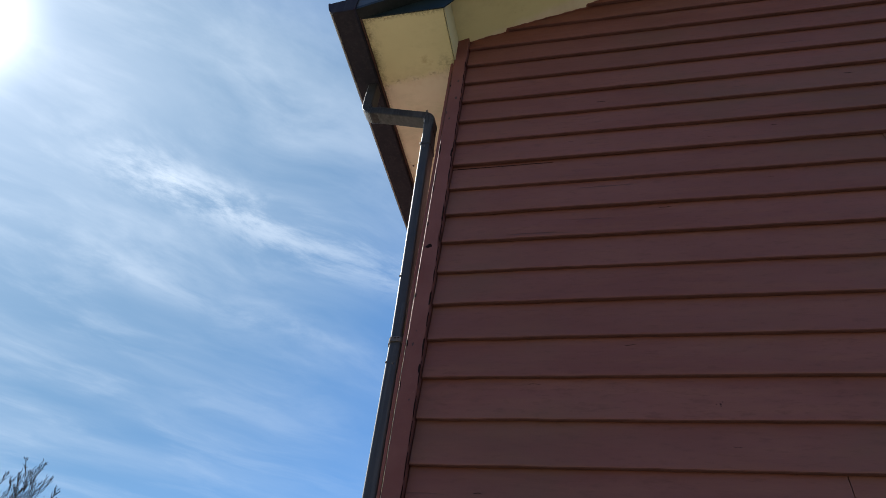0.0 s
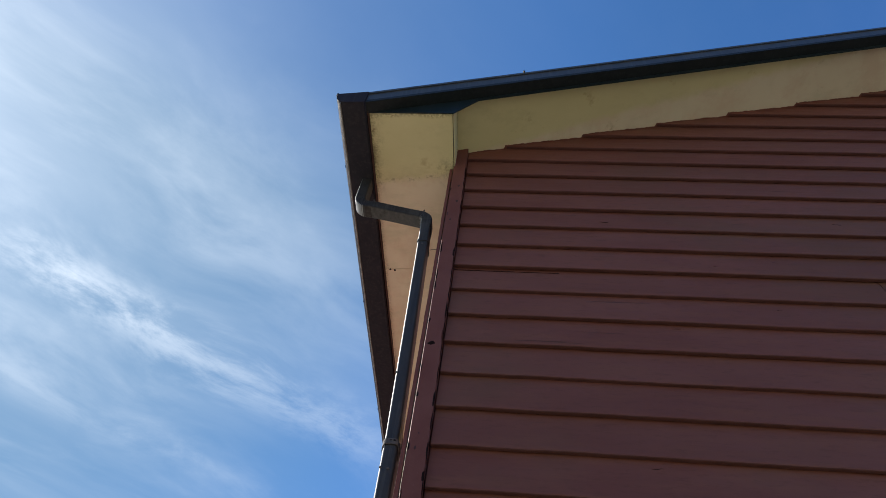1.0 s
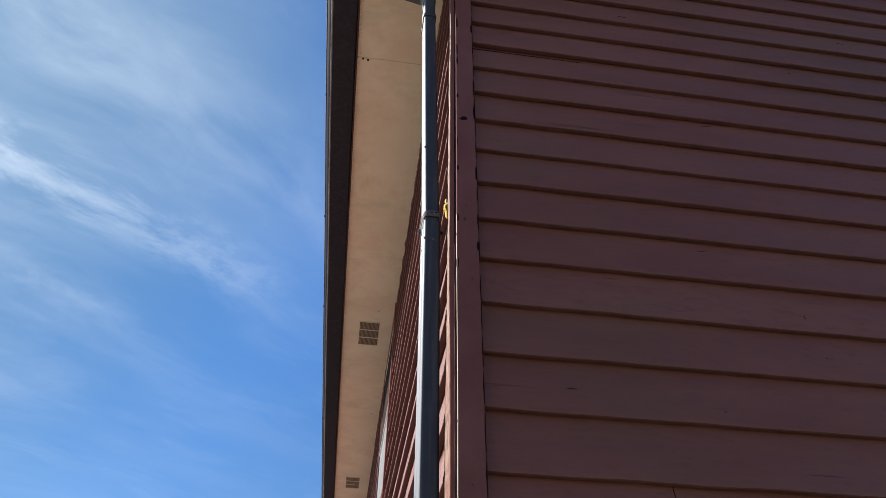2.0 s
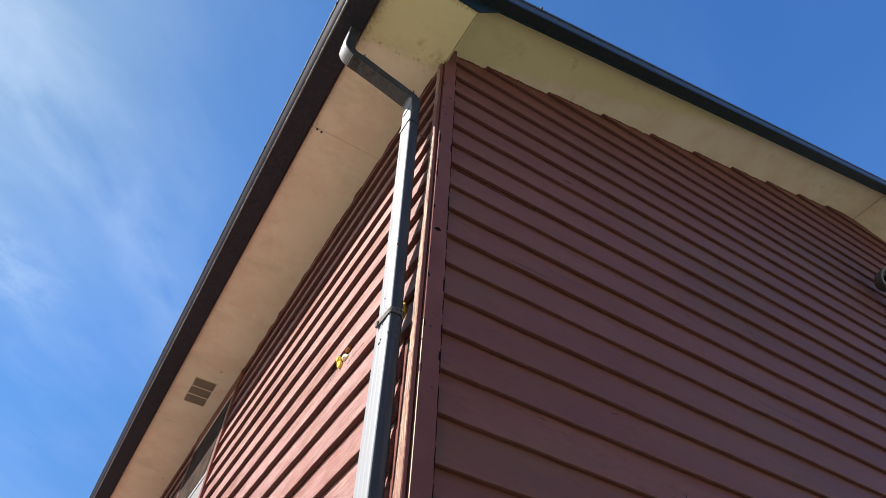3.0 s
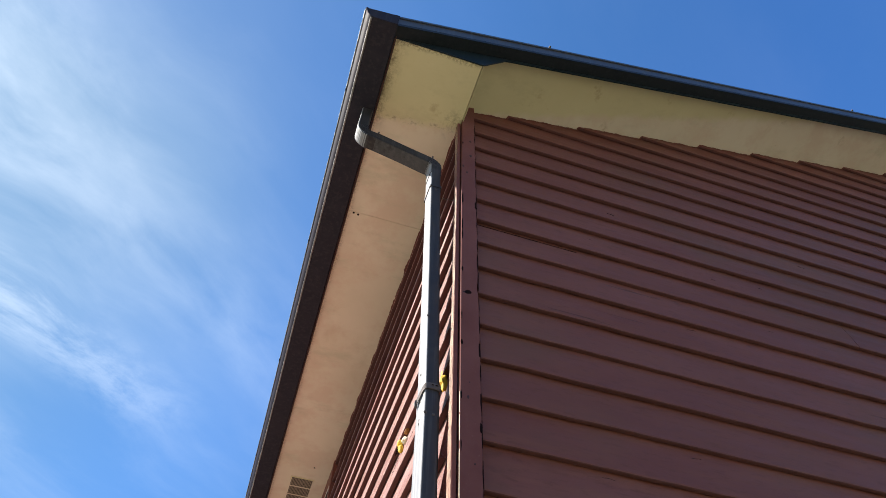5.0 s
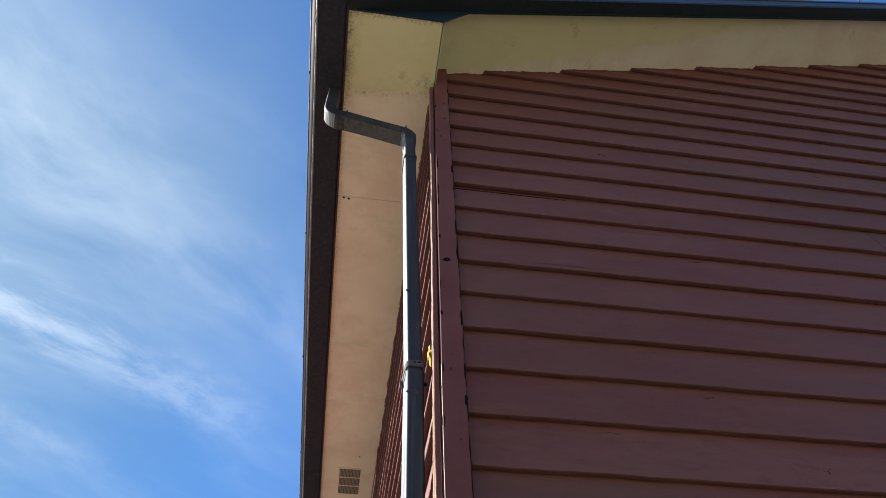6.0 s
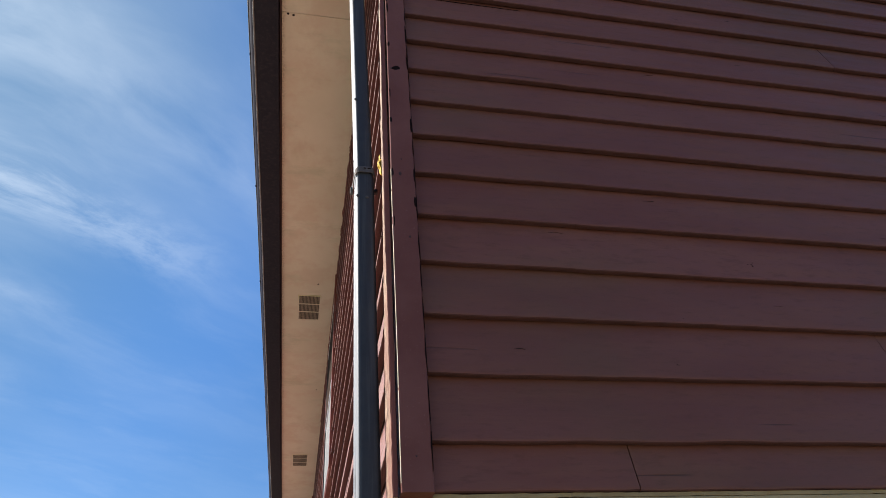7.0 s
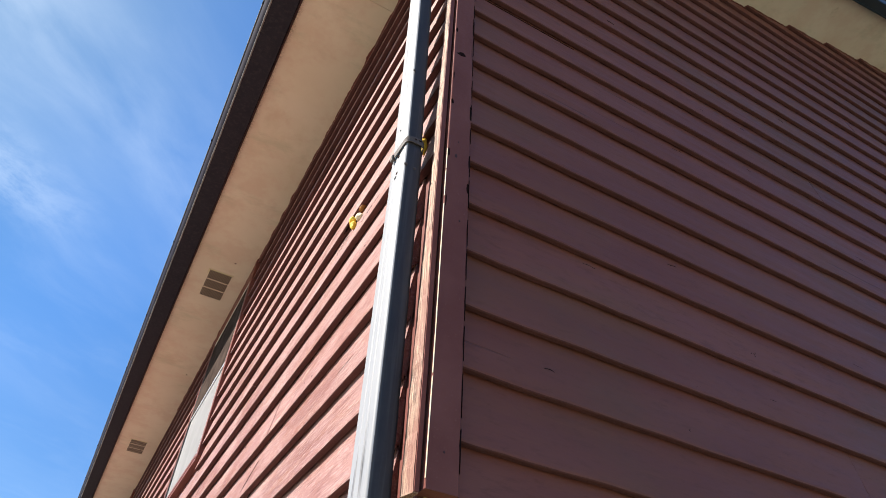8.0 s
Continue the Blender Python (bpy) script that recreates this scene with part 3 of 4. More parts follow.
part("crack", loft(bmesh.new(), rings), DARK, wall_front)

# ---- eave-side wall, with a window opening ----
wall_side = thing("wall_side", "sunlit eave-side wall of faded maroon weatherboards", "wall", kind="structure")
WINDOWS = [(2.66, 3.56, 2.90, 4.10), (7.3, 8.2, 2.90, 4.10)]
for y0, y1 in ((0.143, 2.66), (3.56, 7.3), (8.2, DEEP)):
    part("wall_core", boxed(SIDE + 0.033, 0.16, y0, y1, Z_BASE, EAVE + 0.1), RED_Z, wall_side)
for y0, y1, z0, z1 in WINDOWS:
    part("wall_core", boxed(SIDE + 0.033, 0.16, y0, y1, Z_BASE, z0), RED_Z, wall_side)
    part("wall_core", boxed(SIDE + 0.033, 0.16, y0, y1, z1, EAVE + 0.1), RED_Z, wall_side)
SIDE_JOINTS = {1: (1.45, 6.1), 2: (4.9,), 3: (1.83, 5.5), 4: (1.1, 4.4), 5: (2.35, 6.4), 6: (5.0,), 7: (1.6, 5.9), 9: (2.2, 4.6), 12: (1.9,), 14: (5.2,)}
SIDE_PITCH = 0.1389
for row in range(18):
    z = Z_BASE if row == 0 else Z_FIRST + 0.016 + SIDE_PITCH * (row - 1)
    if z > EAVE:
        break
    gaps = [(y0 - 0.055, y1 + 0.055) for y0, y1, z0, z1 in WINDOWS if z + PITCH > z0 - 0.03 and z < z1 + 0.03]
    ends, at = [], 0.116 if row < 6 else 0.0305    # the lowest boards stop short of the corner
    for g0, g1 in gaps + [(DEEP, None)]:
        stops = [at] + [j for j in SIDE_JOINTS.get(row, ()) if at + 0.2 < j < g0 - 0.2] + [g0]
        ends += list(zip(stops, stops[1:]))
        at = g1
    for a, b in ends:
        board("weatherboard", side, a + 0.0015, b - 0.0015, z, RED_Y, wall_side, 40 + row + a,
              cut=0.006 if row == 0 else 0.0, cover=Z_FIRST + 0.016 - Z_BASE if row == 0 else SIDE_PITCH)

# a long split in one of the sunlit boards
rng = random.Random(8)
rings = []
for k in range(19):
    y, z = 1.195 + 0.115 * k / 18, 2.338 - 0.068 * k / 18 + rng.gauss(0, 0.0012)
    o = -LIP * (((z - Z_FIRST - 0.016) % SIDE_PITCH) / SIDE_PITCH)
    h = (0.0006 + 0.0030 * math.sin(math.pi * (k + 0.3) / 18.6)) * rng.uniform(0.4, 1.3)
    rings.append([side(y, o + 0.0012, z - h), side(y, o + 0.0012, z + h), side(y, o - 0.001, z + h), side(y, o - 0.001, z - h)])
part("crack", loft(bmesh.new(), rings), DARK, wall_side)
for i in range(34):
    y, z = rng.uniform(0.25, 2.3), rng.uniform(2.0, 3.0)
    part("paint_flake", chip(y, z, rng.uniform(0.0010, 0.0030), i * 2.3, side, LIP, SIDE_PITCH, Z_FIRST + 0.016), TIMBER if i % 3 else DARK, wall_side)

# inner walls and floor close the house behind its openings
part("inner_wall", boxed(1.2, 1.3, 0.16, DEEP, Z_BASE, EAVE), CREAM_WALL, wall_side)

# far walls of the house
wall_back = thing("wall_back", "maroon end and far walls of the house", "wall", kind="structure")
part("wall_core", boxed(0.04, WIDE - 0.04, DEEP, DEEP + 0.14, 0, EAVE), RED_Z, wall_back)
part("wall_core", boxed(WIDE - 0.16, WIDE - 0.03, 0.143, DEEP, 0, EAVE), RED_Z, wall_back)

# ---- corner boards ----
corner = thing("corner_board", "maroon timber corner board with chipped edges and nail holes", "trim", kind="structure")
bm = bmesh.new()
rings = []
for i in range(90):
    z = Z_BASE - 0.006 + i * (4.42 - Z_BASE) / 89
    worn = max(0.0, noise.noise((z * 7.3, 2.2, 0)) - 0.28) * 0.02 + 0.0010 * noise.noise((z * 24, 1, 0))
    w = 0.0012 * noise.noise((z * 2.1, 8, 0))
    rings.append([(0.031 + w, -0.0145, z), (0.0325 + w, -0.016, z), (0.0875 - worn, -0.016, z), (0.0895 - worn, -0.014, z), (0.0895 - worn * 0.5, 0.021, z), (0.031 + w, 0.021, z)])
cover = part("front_board", loft(bm, rings), RED_Z, corner)
bm = bmesh.new()
rings = []
for i in range(240):
    z = Z_BASE - 0.012 + i * (EAVE - Z_BASE) / 239
    w = 0.0016 * noise.noise((z * 2.7, 5, 0)) + 0.0016 * noise.noise((z * 13, 6, 0)) + 0.0014 * noise.noise((z * 47, 9, 0))
    k = min(1.0, max(0.0, (2.45 - z) / 0.4))    # the foot has split and worn to a splay
    rings.append([(0.0135 + 0.0035 * k + w, -0.0040, z), (0.0264, -0.0040, z), (0.0264, 0.0205 + 0.0045 * k, z), (0.0125 - 0.0025 * k + w, 0.0205 + 0.0045 * k, z), (0.0132 + 1.6 * w, 0.0100 + 0.0030 * k, z)])
part("side_stop", loft(bm, rings), TIMBER, corner, "bare weathered timber stop behind the corner board")
bm = bmesh.new()
rings = []
for i in range(60):
    z = Z_BASE - 0.010 + i * (EAVE - Z_BASE) / 59
    w = 0.0012 * noise.noise((z * 2.7, 5, 0)) + 0.0035 * min(1.0, max(0.0, (2.45 - z) / 0.4)) - 0.0060
    rings.append([(0.0205 + w, -0.0067, z), (0.0258, -0.0070, z), (0.0258, -0.0043, z), (0.0205 + w, -0.0043, z)])
part("stop_face", loft(bm, rings), RED_Z, corner, "maroon paint on the stop's outer face")


for i in range(9):
    z0 = Z_BASE + 0.01 + i * 0.088 + 0.02 * noise.noise((i * 1.7, 0, 3))
    z1 = z0 + 0.072 + 0.03 * noise.noise((i * 2.9, 4, 3)) + (0.02 if i < 5 else 0)
    bm = bmesh.new()
    rings = []
    for k in range(9):
        z = z0 + (z1 - z0) * k / 8
        w = 0.0012 * noise.noise((z * 2.1, 8, 0))
        d = 0.0013 * math.sin(math.pi * (k + 0.3) / 8.6) * (0.7 + 0.6 * noise.noise((z * 40, i, 0)))
        rings.append([(0.0303 + w, -0.0148, z), (0.0303 + w, -0.0148 + max(0.0008, d * 1.3), z), (0.0316 + w, -0.0148 + max(0.0008, d * 1.3), z), (0.0316 + w, -0.0164, z), (0.0310 + w, -0.0164, z)])
    part("bare_chip", loft(bm, rings), CREAM_EDGE, cover, "pale bare wood where the edge has chipped")


for i in range(24):
    z0 = Z_BASE + 0.03 + i * 0.098 + 0.03 * noise.noise((i * 3.7, 1, 6))
    z1 = z0 + 0.075 + 0.045 * noise.noise((i * 1.3, 7, 6))
    bm = bmesh.new()
    rings = []
    for k in range(13):
        z = z0 + (z1 - z0) * k / 12
        w = (0.0010 + 0.0026 * max(0.0, 0.35 + noise.noise((z * 26, i * 0.7, 0)))) * math.sin(math.pi * (k + 0.2) / 12.4)
        rings.append([(0.0898 - w, -0.01655, z), (0.0900, -0.01655, z), (0.0902, -0.0120, z), (0.0898 - w, -0.0150, z)])
    part("open_joint", loft(bm, rings), DARK, cover, "dark open joint where the boards have shrunk")


def blot(bm, x, z, rx, rz, y, seed, tilt=0.0):
    """A ragged dent or nail hole, a hair proud of the board."""
    c = bm.verts.new((x, y - 0.0006, z))
    rim = []
    for i in range(12):
        a = i * math.tau / 12
        r = 1 + 0.45 * noise.noise((math.cos(a) * 1.4, math.sin(a) * 1.4, seed))
        dx, dz = rx * r * math.cos(a), rz * r * math.sin(a)
        rim.append(bm.verts.new((x + dx * math.cos(tilt) - dz * math.sin(tilt), y + 0.0003, z + dx * math.sin(tilt) + dz * math.cos(tilt))))
    for i in range(12):
        bm.faces.new((c, rim[i], rim[(i + 1) % 12]))
    return bm


HOLES = [(0.0555, 3.040, 0.0135, 0.008, 0.35), (0.0405, 3.037, 0.0028, 0.004, 0), (0.068, 4.050, 0.0055, 0.008, 0), (0.069, 3.922, 0.006, 0.009, 0), (0.0525, 3.777, 0.004, 0.008, 0),
         (0.0365, 3.82, 0.0035, 0.012, 0), (0.0576, 2.673, 0.0018, 0.003, 0), (0.053, 2.622, 0.0038, 0.006, 0), (0.0695, 2.424, 0.0024, 0.0032, 0), (0.060, 1.916, 0.0018, 0.0027, 0)]
# splinters have gone from both edges of the board
NICKS = [(0.0352, 3.575, 0.0032, 0.036), (0.0350, 3.405, 0.0022, 0.038), (0.0352, 3.345, 0.0030, 0.026), (0.0356, 3.150, 0.0034, 0.011), (0.0352, 2.816, 0.0036, 0.010),
         (0.0346, 2.627, 0.0028, 0.014), (0.0350, 4.02, 0.0026, 0.010), (0.0345, 2.93, 0.0018, 0.020), (0.0345, 2.47, 0.0016, 0.018),
         (0.0862, 3.546, 0.0040, 0.030), (0.0872, 3.205, 0.0022, 0.050), (0.0872, 2.800, 0.0028, 0.030), (0.0866, 2.533, 0.0042, 0.017), (0.0874, 2.62, 0.0018, 0.024)]
for i, (x, z, rx, rz, tilt) in enumerate(HOLES):
    part("nail_hole", blot(bmesh.new(), x, z, rx, rz, -0.0163, i * 3.3, tilt), DARK if rx > 0.008 else DENT, cover)
for i, (x, z, rx, rz) in enumerate(NICKS):
    part("edge_nick", blot(bmesh.new(), x, z, rx, rz, -0.0164, i * 2.1 + 40), DARK, cover)

# ---- soffits ----
eave = thing("soffit_eave", "flat cream eave soffit of fibre-cement sheets, mouldy at the end", "soffit", kind="structure")
edges = [-0.286, 0.612, 5.06, 7.30, 9.55, DEEP]
for a, b in zip(edges, edges[1:]):
    part("panel", boxed(-0.350, 0.030 if a < 0 else 0.052, a + 0.0009, b - 0.0009, EAVE, EAVE + 0.012, bevel=0.0006), SOFFIT, eave)
part("box_end", boxed(0.0335, 0.0370, -0.286, 0.026, EAVE + 0.003, RAKE + 0.03), SOFFIT, eave)
for x, y in ((-0.298, 0.622), (-0.322, 0.618), (-0.10, 2.74), (-0.05, 4.38)):
    bm = bmesh.new()
    bmesh.ops.create_cone(bm, cap_ends=True, segments=8, radius1=0.006, radius2=0.004, depth=0.004, matrix=Matrix.Translation((x, y, EAVE - 0.001)))
    part("nail_head", bm, DARK, eave)

rake = thing("soffit_rake", "raked cream gable soffit of fibre-cement sheets", "soffit", kind="structure")


def raked(bm, x0, x1, y0, y1, lo, hi):
    """A slab that follows the roof slope between x0 and x1 on one side of the ridge."""
    return loft(bm, [[(x, y0, lo + ramp(x)), (x, y1, lo + ramp(x)), (x, y1, hi + ramp(x)), (x, y0, hi + ramp(x))] for x in (x0, x1)])


cuts = [0.0375, RIDGE - 0.0015]
for a, b in zip(cuts, cuts[1:]):
    part("panel", raked(bmesh.new(), a + 0.001, b - 0.001, -0.286, 0.031, RAKE, RAKE + 0.012), SOFFIT, rake)
    part("panel", raked(bmesh.new(), WIDE - b + 0.001, WIDE - a - 0.001, -0.286, 0.031, RAKE, RAKE + 0.012), SOFFIT, rake)

# brush marks of the wall paint that ran onto the soffit
bm = bmesh.new()
rings = []
for i in range(520):
    x = STOP - 0.05 + i * 0.0072
    z = RAKE + ramp(x)
    f = ((z - Z_FIRST) % PITCH) / PITCH
    y = FRONT_LIP * f - 0.003 - 0.0055 * max(0.0, 0.45 + noise.noise((x * 14, 1, 0)) + 0.6 * noise.noise((x * 55, 2, 0)))
    rings.append([(x, 0.030, z - 0.0002), (x, y, z - 0.0002), (x, y + 0.001, z - 0.0022), (x, 0.030, z - 0.0030)])
part("paint_edge", loft(bm, rings), RED_Z, rake, "ragged maroon paint edge on the soffit")

bm = bmesh.new()
rings = []
for i in range(700):
    y = 0.032 + i * 0.0072
    x = SIDE + LIP * (((EAVE - Z_FIRST - 0.016) % SIDE_PITCH) / SIDE_PITCH) - 0.004 - 0.0070 * max(0.0, 0.4 + noise.noise((y * 11, 1, 7)) + 0.6 * noise.noise((y * 48, 2, 8)))
    rings.append([(0.045, y, EAVE - 0.0002), (x, y, EAVE - 0.0002), (x + 0.001, y, EAVE - 0.0022), (0.045, y, EAVE - 0.0035)])
part("paint_edge", loft(bm, rings), RED_Z, eave, "ragged maroon paint edge on the soffit")

# ---- fascia, gutter, barge and roof ----
fascia = thing("fascia", "narrow dark brown timber fascia behind the gutter", "fascia", kind="structure")
part("board", boxed(-0.3575, -0.3515, -0.30, DEEP, EAVE - 0.012, EAVE + 0.12, bevel=0.001), FASCIA, fascia)

gutter = thing("gutter", "dark steel quad gutter with a rolled lip along the eave", "gutter")
prof = [(-0.3600, 4.300), (-0.3600, 4.196), (-0.3640, 4.190), (-0.4520, 4.186), (-0.4620, 4.187), (-0.4700, 4.190), (-0.4760, 4.195), (-0.4810, 4.201), (-0.4850, 4.207),
        (-0.4880, 4.214), (-0.4920, 4.226), (-0.4970, 4.244), (-0.4990, 4.262), (-0.5030, 4.268), (-0.5030, 4.276), (-0.4970, 4.279), (-0.4920, 4.272)]
inner = [(x + (0.0015 if x < -0.4 else -0.0015), z + 0.0015) for x, z in prof[::-1]]
bm = bmesh.new()
rings = []
for i in range(42):
    y = -0.352 + (DEEP + 0.352) * i / 41
    w = 0.002 * noise.noise((y * 0.7, 0, 4))
    rings.append([(x + w, y, z + w) for x, z in prof + inner])
shade(part("trough", loft(bm, rings), GUTTER, gutter), 30)
# the bead's glint is painted: a paler steel than the dark trough
bm = bmesh.new()
rings = []
for i in range(42):
    y = -0.350 + (DEEP + 0.350) * i / 41
    w = 0.002 * noise.noise((y * 0.7, 0, 4))
    rings.append([(-0.4710 + w + 0.0042 * math.cos(a * math.tau / 10), y, 4.1885 + w + 0.0042 * math.sin(a * math.tau / 10)) for a in range(10)])
shade(part("bead", loft(bm, rings), GLINT, gutter, "bead along the gutter's foot, coloured pale for its sun glint"), 60)
# the rim's sunlit line is likewise a rod of pale colour
bm = bmesh.new()
rings = []
for i in range(42):
    y = -0.350 + (DEEP + 0.350) * i / 41
    w = 0.002 * noise.noise((y * 0.7, 0, 4))
    rings.append([(-0.5036 + w + 0.0026 * math.cos(a * math.tau / 8), y, 4.2690 + w + 0.0036 * math.sin(a * math.tau / 8)) for a in range(8)])
shade(part("lip", loft(bm, rings), GLINT, gutter, "rolled lip along the gutter's rim, coloured pale as if sunlit"), 60)
cap = [(x, z) for x, z in prof]
bm = bmesh.new()
loft(bm, [[(x, y, z) for x, z in cap] for y in (-0.3555, -0.3525)])
part("end_cap", bm, GUTTER, gutter)
for i in range(13):
    y = 0.02 + 0.92 * i + 0.05 * math.sin(i * 5.1)
    bm = boxed(-0.5070, -0.4980, y - 0.006, y + 0.006, 4.262, 4.2725, bevel=0.002)
    part("clip", bm, GUTTER, gutter)

barge = thing("barge_board", "dark green steel barge board with capping along the gable", "barge board", kind="structure")
low = 4.314
bm = bmesh.new()
shape = [(-0.358, EAVE - 0.004), (0.037, EAVE + 0.002), (0.143, low + ramp(0.143))]
shape += [(RIDGE, low + ramp(RIDGE)), (RIDGE, low + 0.13 + ramp(RIDGE)), (-0.358, low + 0.13 + ramp(-0.358))]
loft(bm, [[(x, y, z) for x, z in shape] for y in (-0.292, -0.287)])
part("face", bm, BARGE, barge)
part("face", raked(bmesh.new(), RIDGE + 0.001, WIDE + 0.4, -0.292, -0.287, low, low + 0.13), BARGE, barge)
for x0, x1 in ((-0.40, RIDGE - 0.0005), (RIDGE + 0.0005, WIDE + 0.42)):
    part("underlap", raked(bmesh.new(), x0, x1, -0.346, -0.2925, low + 0.022, low + 0.040), UNDERLAP, barge)
    part("capping", raked(bmesh.new(), x0, x1, -0.3465, -0.340, low + 0.0405, low + 0.1015), CAPPING, barge)
    part("roll", raked(bmesh.new(), x0, x1, -0.352, -0.340, low + 0.102, low + 0.118), CAPPING, barge)

roof = thing("roof", "low-pitched roof of painted steel sheet", "roof", kind="structure")
for x0, x1 in ((-0.43, RIDGE - 0.001), (RIDGE + 0.001, WIDE + 0.43)):
    part("sheet", raked(bmesh.new(), x0, x1, -0.338, DEEP + 0.3, 4.428, 4.440), ROOFING, roof)
for x in (0.35, 2.42):
    bm = bmesh.new()
    bmesh.ops.create_cone(bm, cap_ends=True, segments=8, radius1=0.006, radius2=0.005, depth=0.014,
                          matrix=Matrix.Translation((x, -0.352, low + 0.122 + ramp(x))) @ Matrix.Rotation(radians(90), 4, "X"))
    part("screw", bm, STRAP, barge)

# ---- downpipe ----
downpipe = thing("downpipe", "blue-grey rectangular steel downpipe with crimped bends", "downpipe")


def tube(path, wide, deep, y, r=0.007, crimp=0.0):
    """A rectangular pipe along a path in the x-z plane; wide is across the path, deep along y."""
    sec = []
    for cx, cy, a0 in ((1, 1, 0), (-1, 1, 90), (-1, -1, 180), (1, -1, 270)):
        for k in range(4):
            a = radians(a0 + 30 * k)
            sec.append((cx * (wide / 2 - r) + r * math.cos(a), cy * (deep / 2 - r) + r * math.sin(a)))
    rings = []
    for i, (x, z) in enumerate(path):
        a, b = path[max(0, i - 1)], path[min(len(path) - 1, i + 1)]
        d = Vector((b[0] - a[0], b[1] - a[1])).normalized()
        nx, nz = d.y, -d.x
        g = 1 + (crimp if i % 2 else 0)
        rings.append([(x + nx * u * g, y + v * g, z + nz * u * g) for u, v in sec])
    return loft(bmesh.new(), rings)


def bend(p, a0, a1, r, n):
    """Points of an arc about p."""
    return [(p[0] + r * math.cos(radians(a0 + (a1 - a0) * i / n)), p[1] + r * math.sin(radians(a0 + (a1 - a0) * i / n))) for i in range(n + 1)]


def lean(z):
    """The pipe's middle line: near plumb below the strap, then out to the eave."""
    return -0.0190 - 0.0105 * (z - 1.87) if z < 2.66 else -0.0273 - 0.0285 * (z - 2.66)


PY = 0.0790
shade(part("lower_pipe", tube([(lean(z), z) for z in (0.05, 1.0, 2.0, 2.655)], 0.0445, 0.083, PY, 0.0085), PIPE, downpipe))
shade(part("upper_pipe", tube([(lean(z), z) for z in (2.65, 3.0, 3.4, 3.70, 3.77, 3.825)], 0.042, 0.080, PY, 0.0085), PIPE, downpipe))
for z0, z1 in ((0.06, 2.645), (2.70, 3.68)):
    for dy in (-0.011, 0.012):
        rows = [[(lean(z) - w + 0.0003, PY + dy - 0.0022, z), (lean(z) - w - 0.0011, PY + dy, z), (lean(z) - w + 0.0003, PY + dy + 0.0022, z), (lean(z) - w + 0.001, PY + dy, z)]
                for z in np.linspace(z0, z1, 12) for w in (0.0222 if z1 < 2.66 else 0.0210,)]
        part("rib", loft(bmesh.new(), rows), PIPE, downpipe)
x_top = lean(3.80)
elbow_path = [(lean(3.80), 3.80), (x_top, 3.825), (x_top, 3.838)] + bend((x_top - 0.040, 3.860), 0, 72, 0.040, 14)
p = elbow_path[-1]
elbow_path += [(p[0] - 0.115, p[1] + 0.036), (p[0] - 0.23, p[1] + 0.072)]
q = elbow_path[-1]
elbow_path += [(c[0], c[1]) for c in bend((q[0] - 0.012, q[1] + 0.058), 252, 178, 0.058, 22)[1:]]
elbow_path += [(elbow_path[-1][0], 4.19)]
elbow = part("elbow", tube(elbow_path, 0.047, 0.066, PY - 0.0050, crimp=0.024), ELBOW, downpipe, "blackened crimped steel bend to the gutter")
for s_, (x, z) in ((1.0, elbow_path[14]), (0.8, q)):
    part("seam_lug", boxed(x - 0.003, x + 0.003, PY - 0.040, PY - 0.034, z + 0.014, z + 0.014 + 0.022 * s_, bevel=0.001), PIPE, elbow, "pale upstanding seam lug")
part("collar", tube([(lean(z), z) for z in (3.690, 3.702)], 0.0490, 0.0865, PY), PIPE, downpipe)
rings = []
for i in range(25):
    a = radians(-112 + 224 * i / 24)
    sx, cy = math.sin(a), math.cos(a)
    flare = 0.0035 * max(0.0, -cy) * 3
    x = lean(2.67) + math.copysign(abs(sx) ** 0.42, sx) * (0.0255 + flare)
    y = PY - math.copysign(abs(cy) ** 0.42, cy) * 0.0440
    z = 2.677 - 0.013 * abs(sx) ** 3 + 0.0012 * noise.noise((i * 0.6, 2, 0))
    ox, oy = sx * 0.0016, -cy * 0.0016
    rings.append([(x, y, z - 0.0102), (x + ox, y + oy, z - 0.0096), (x + ox, y + oy, z + 0.0096), (x, y, z + 0.0102)])
strap = part("strap", loft(bmesh.new(), rings), STRAP, downpipe, "rusty steel strap round the pipe")
part("strap_ear", boxed(-0.0600, -0.0520, 0.092, 0.104, 2.648, 2.668, bevel=0.002), STRAP, strap)
part("strap_ear", boxed(-0.0030, 0.0110, 0.096, 0.106, 2.658, 2.670, bevel=0.002), STRAP, strap)
for i, (u, rx) in enumerate(((-0.001, 0.0035), (0.010, 0.0048))):
    part("strap_hole", blot(bmesh.new(), lean(2.67) + u, 2.680, rx, 0.0022, PY - 0.0462, 60 + i), DARK, strap, "dark slot in the strap")
for i, (y, z, r) in enumerate([(0.0751, 2.5899, 0.0032), (0.0811, 2.5794, 0.0034), (0.0739, 2.6452, 0.003), (0.081, 2.7495, 0.0022)]):
    part("scuff", chip(y, z, r, 70 + i, lambda s, o, h: (lean(h) - 0.0225 - o, s, h), 0.0, 1.0, 0.0), DARK, downpipe, "dark scuff on the pale sun side")
for z, u in ((2.585, 0.004), (2.588, -0.018), (2.95, -0.018), (3.67, 0.0)):
    bm = bmesh.new()
    bmesh.ops.create_uvsphere(bm, u_segments=10, v_segments=6, radius=0.0045, matrix=Matrix.Translation((lean(z) + u, PY - 0.0420, z)) @ Matrix.Diagonal((1, 0.5, 1, 1)))
    part("rivet", bm, STRAP, downpipe)
bm = bmesh.new()
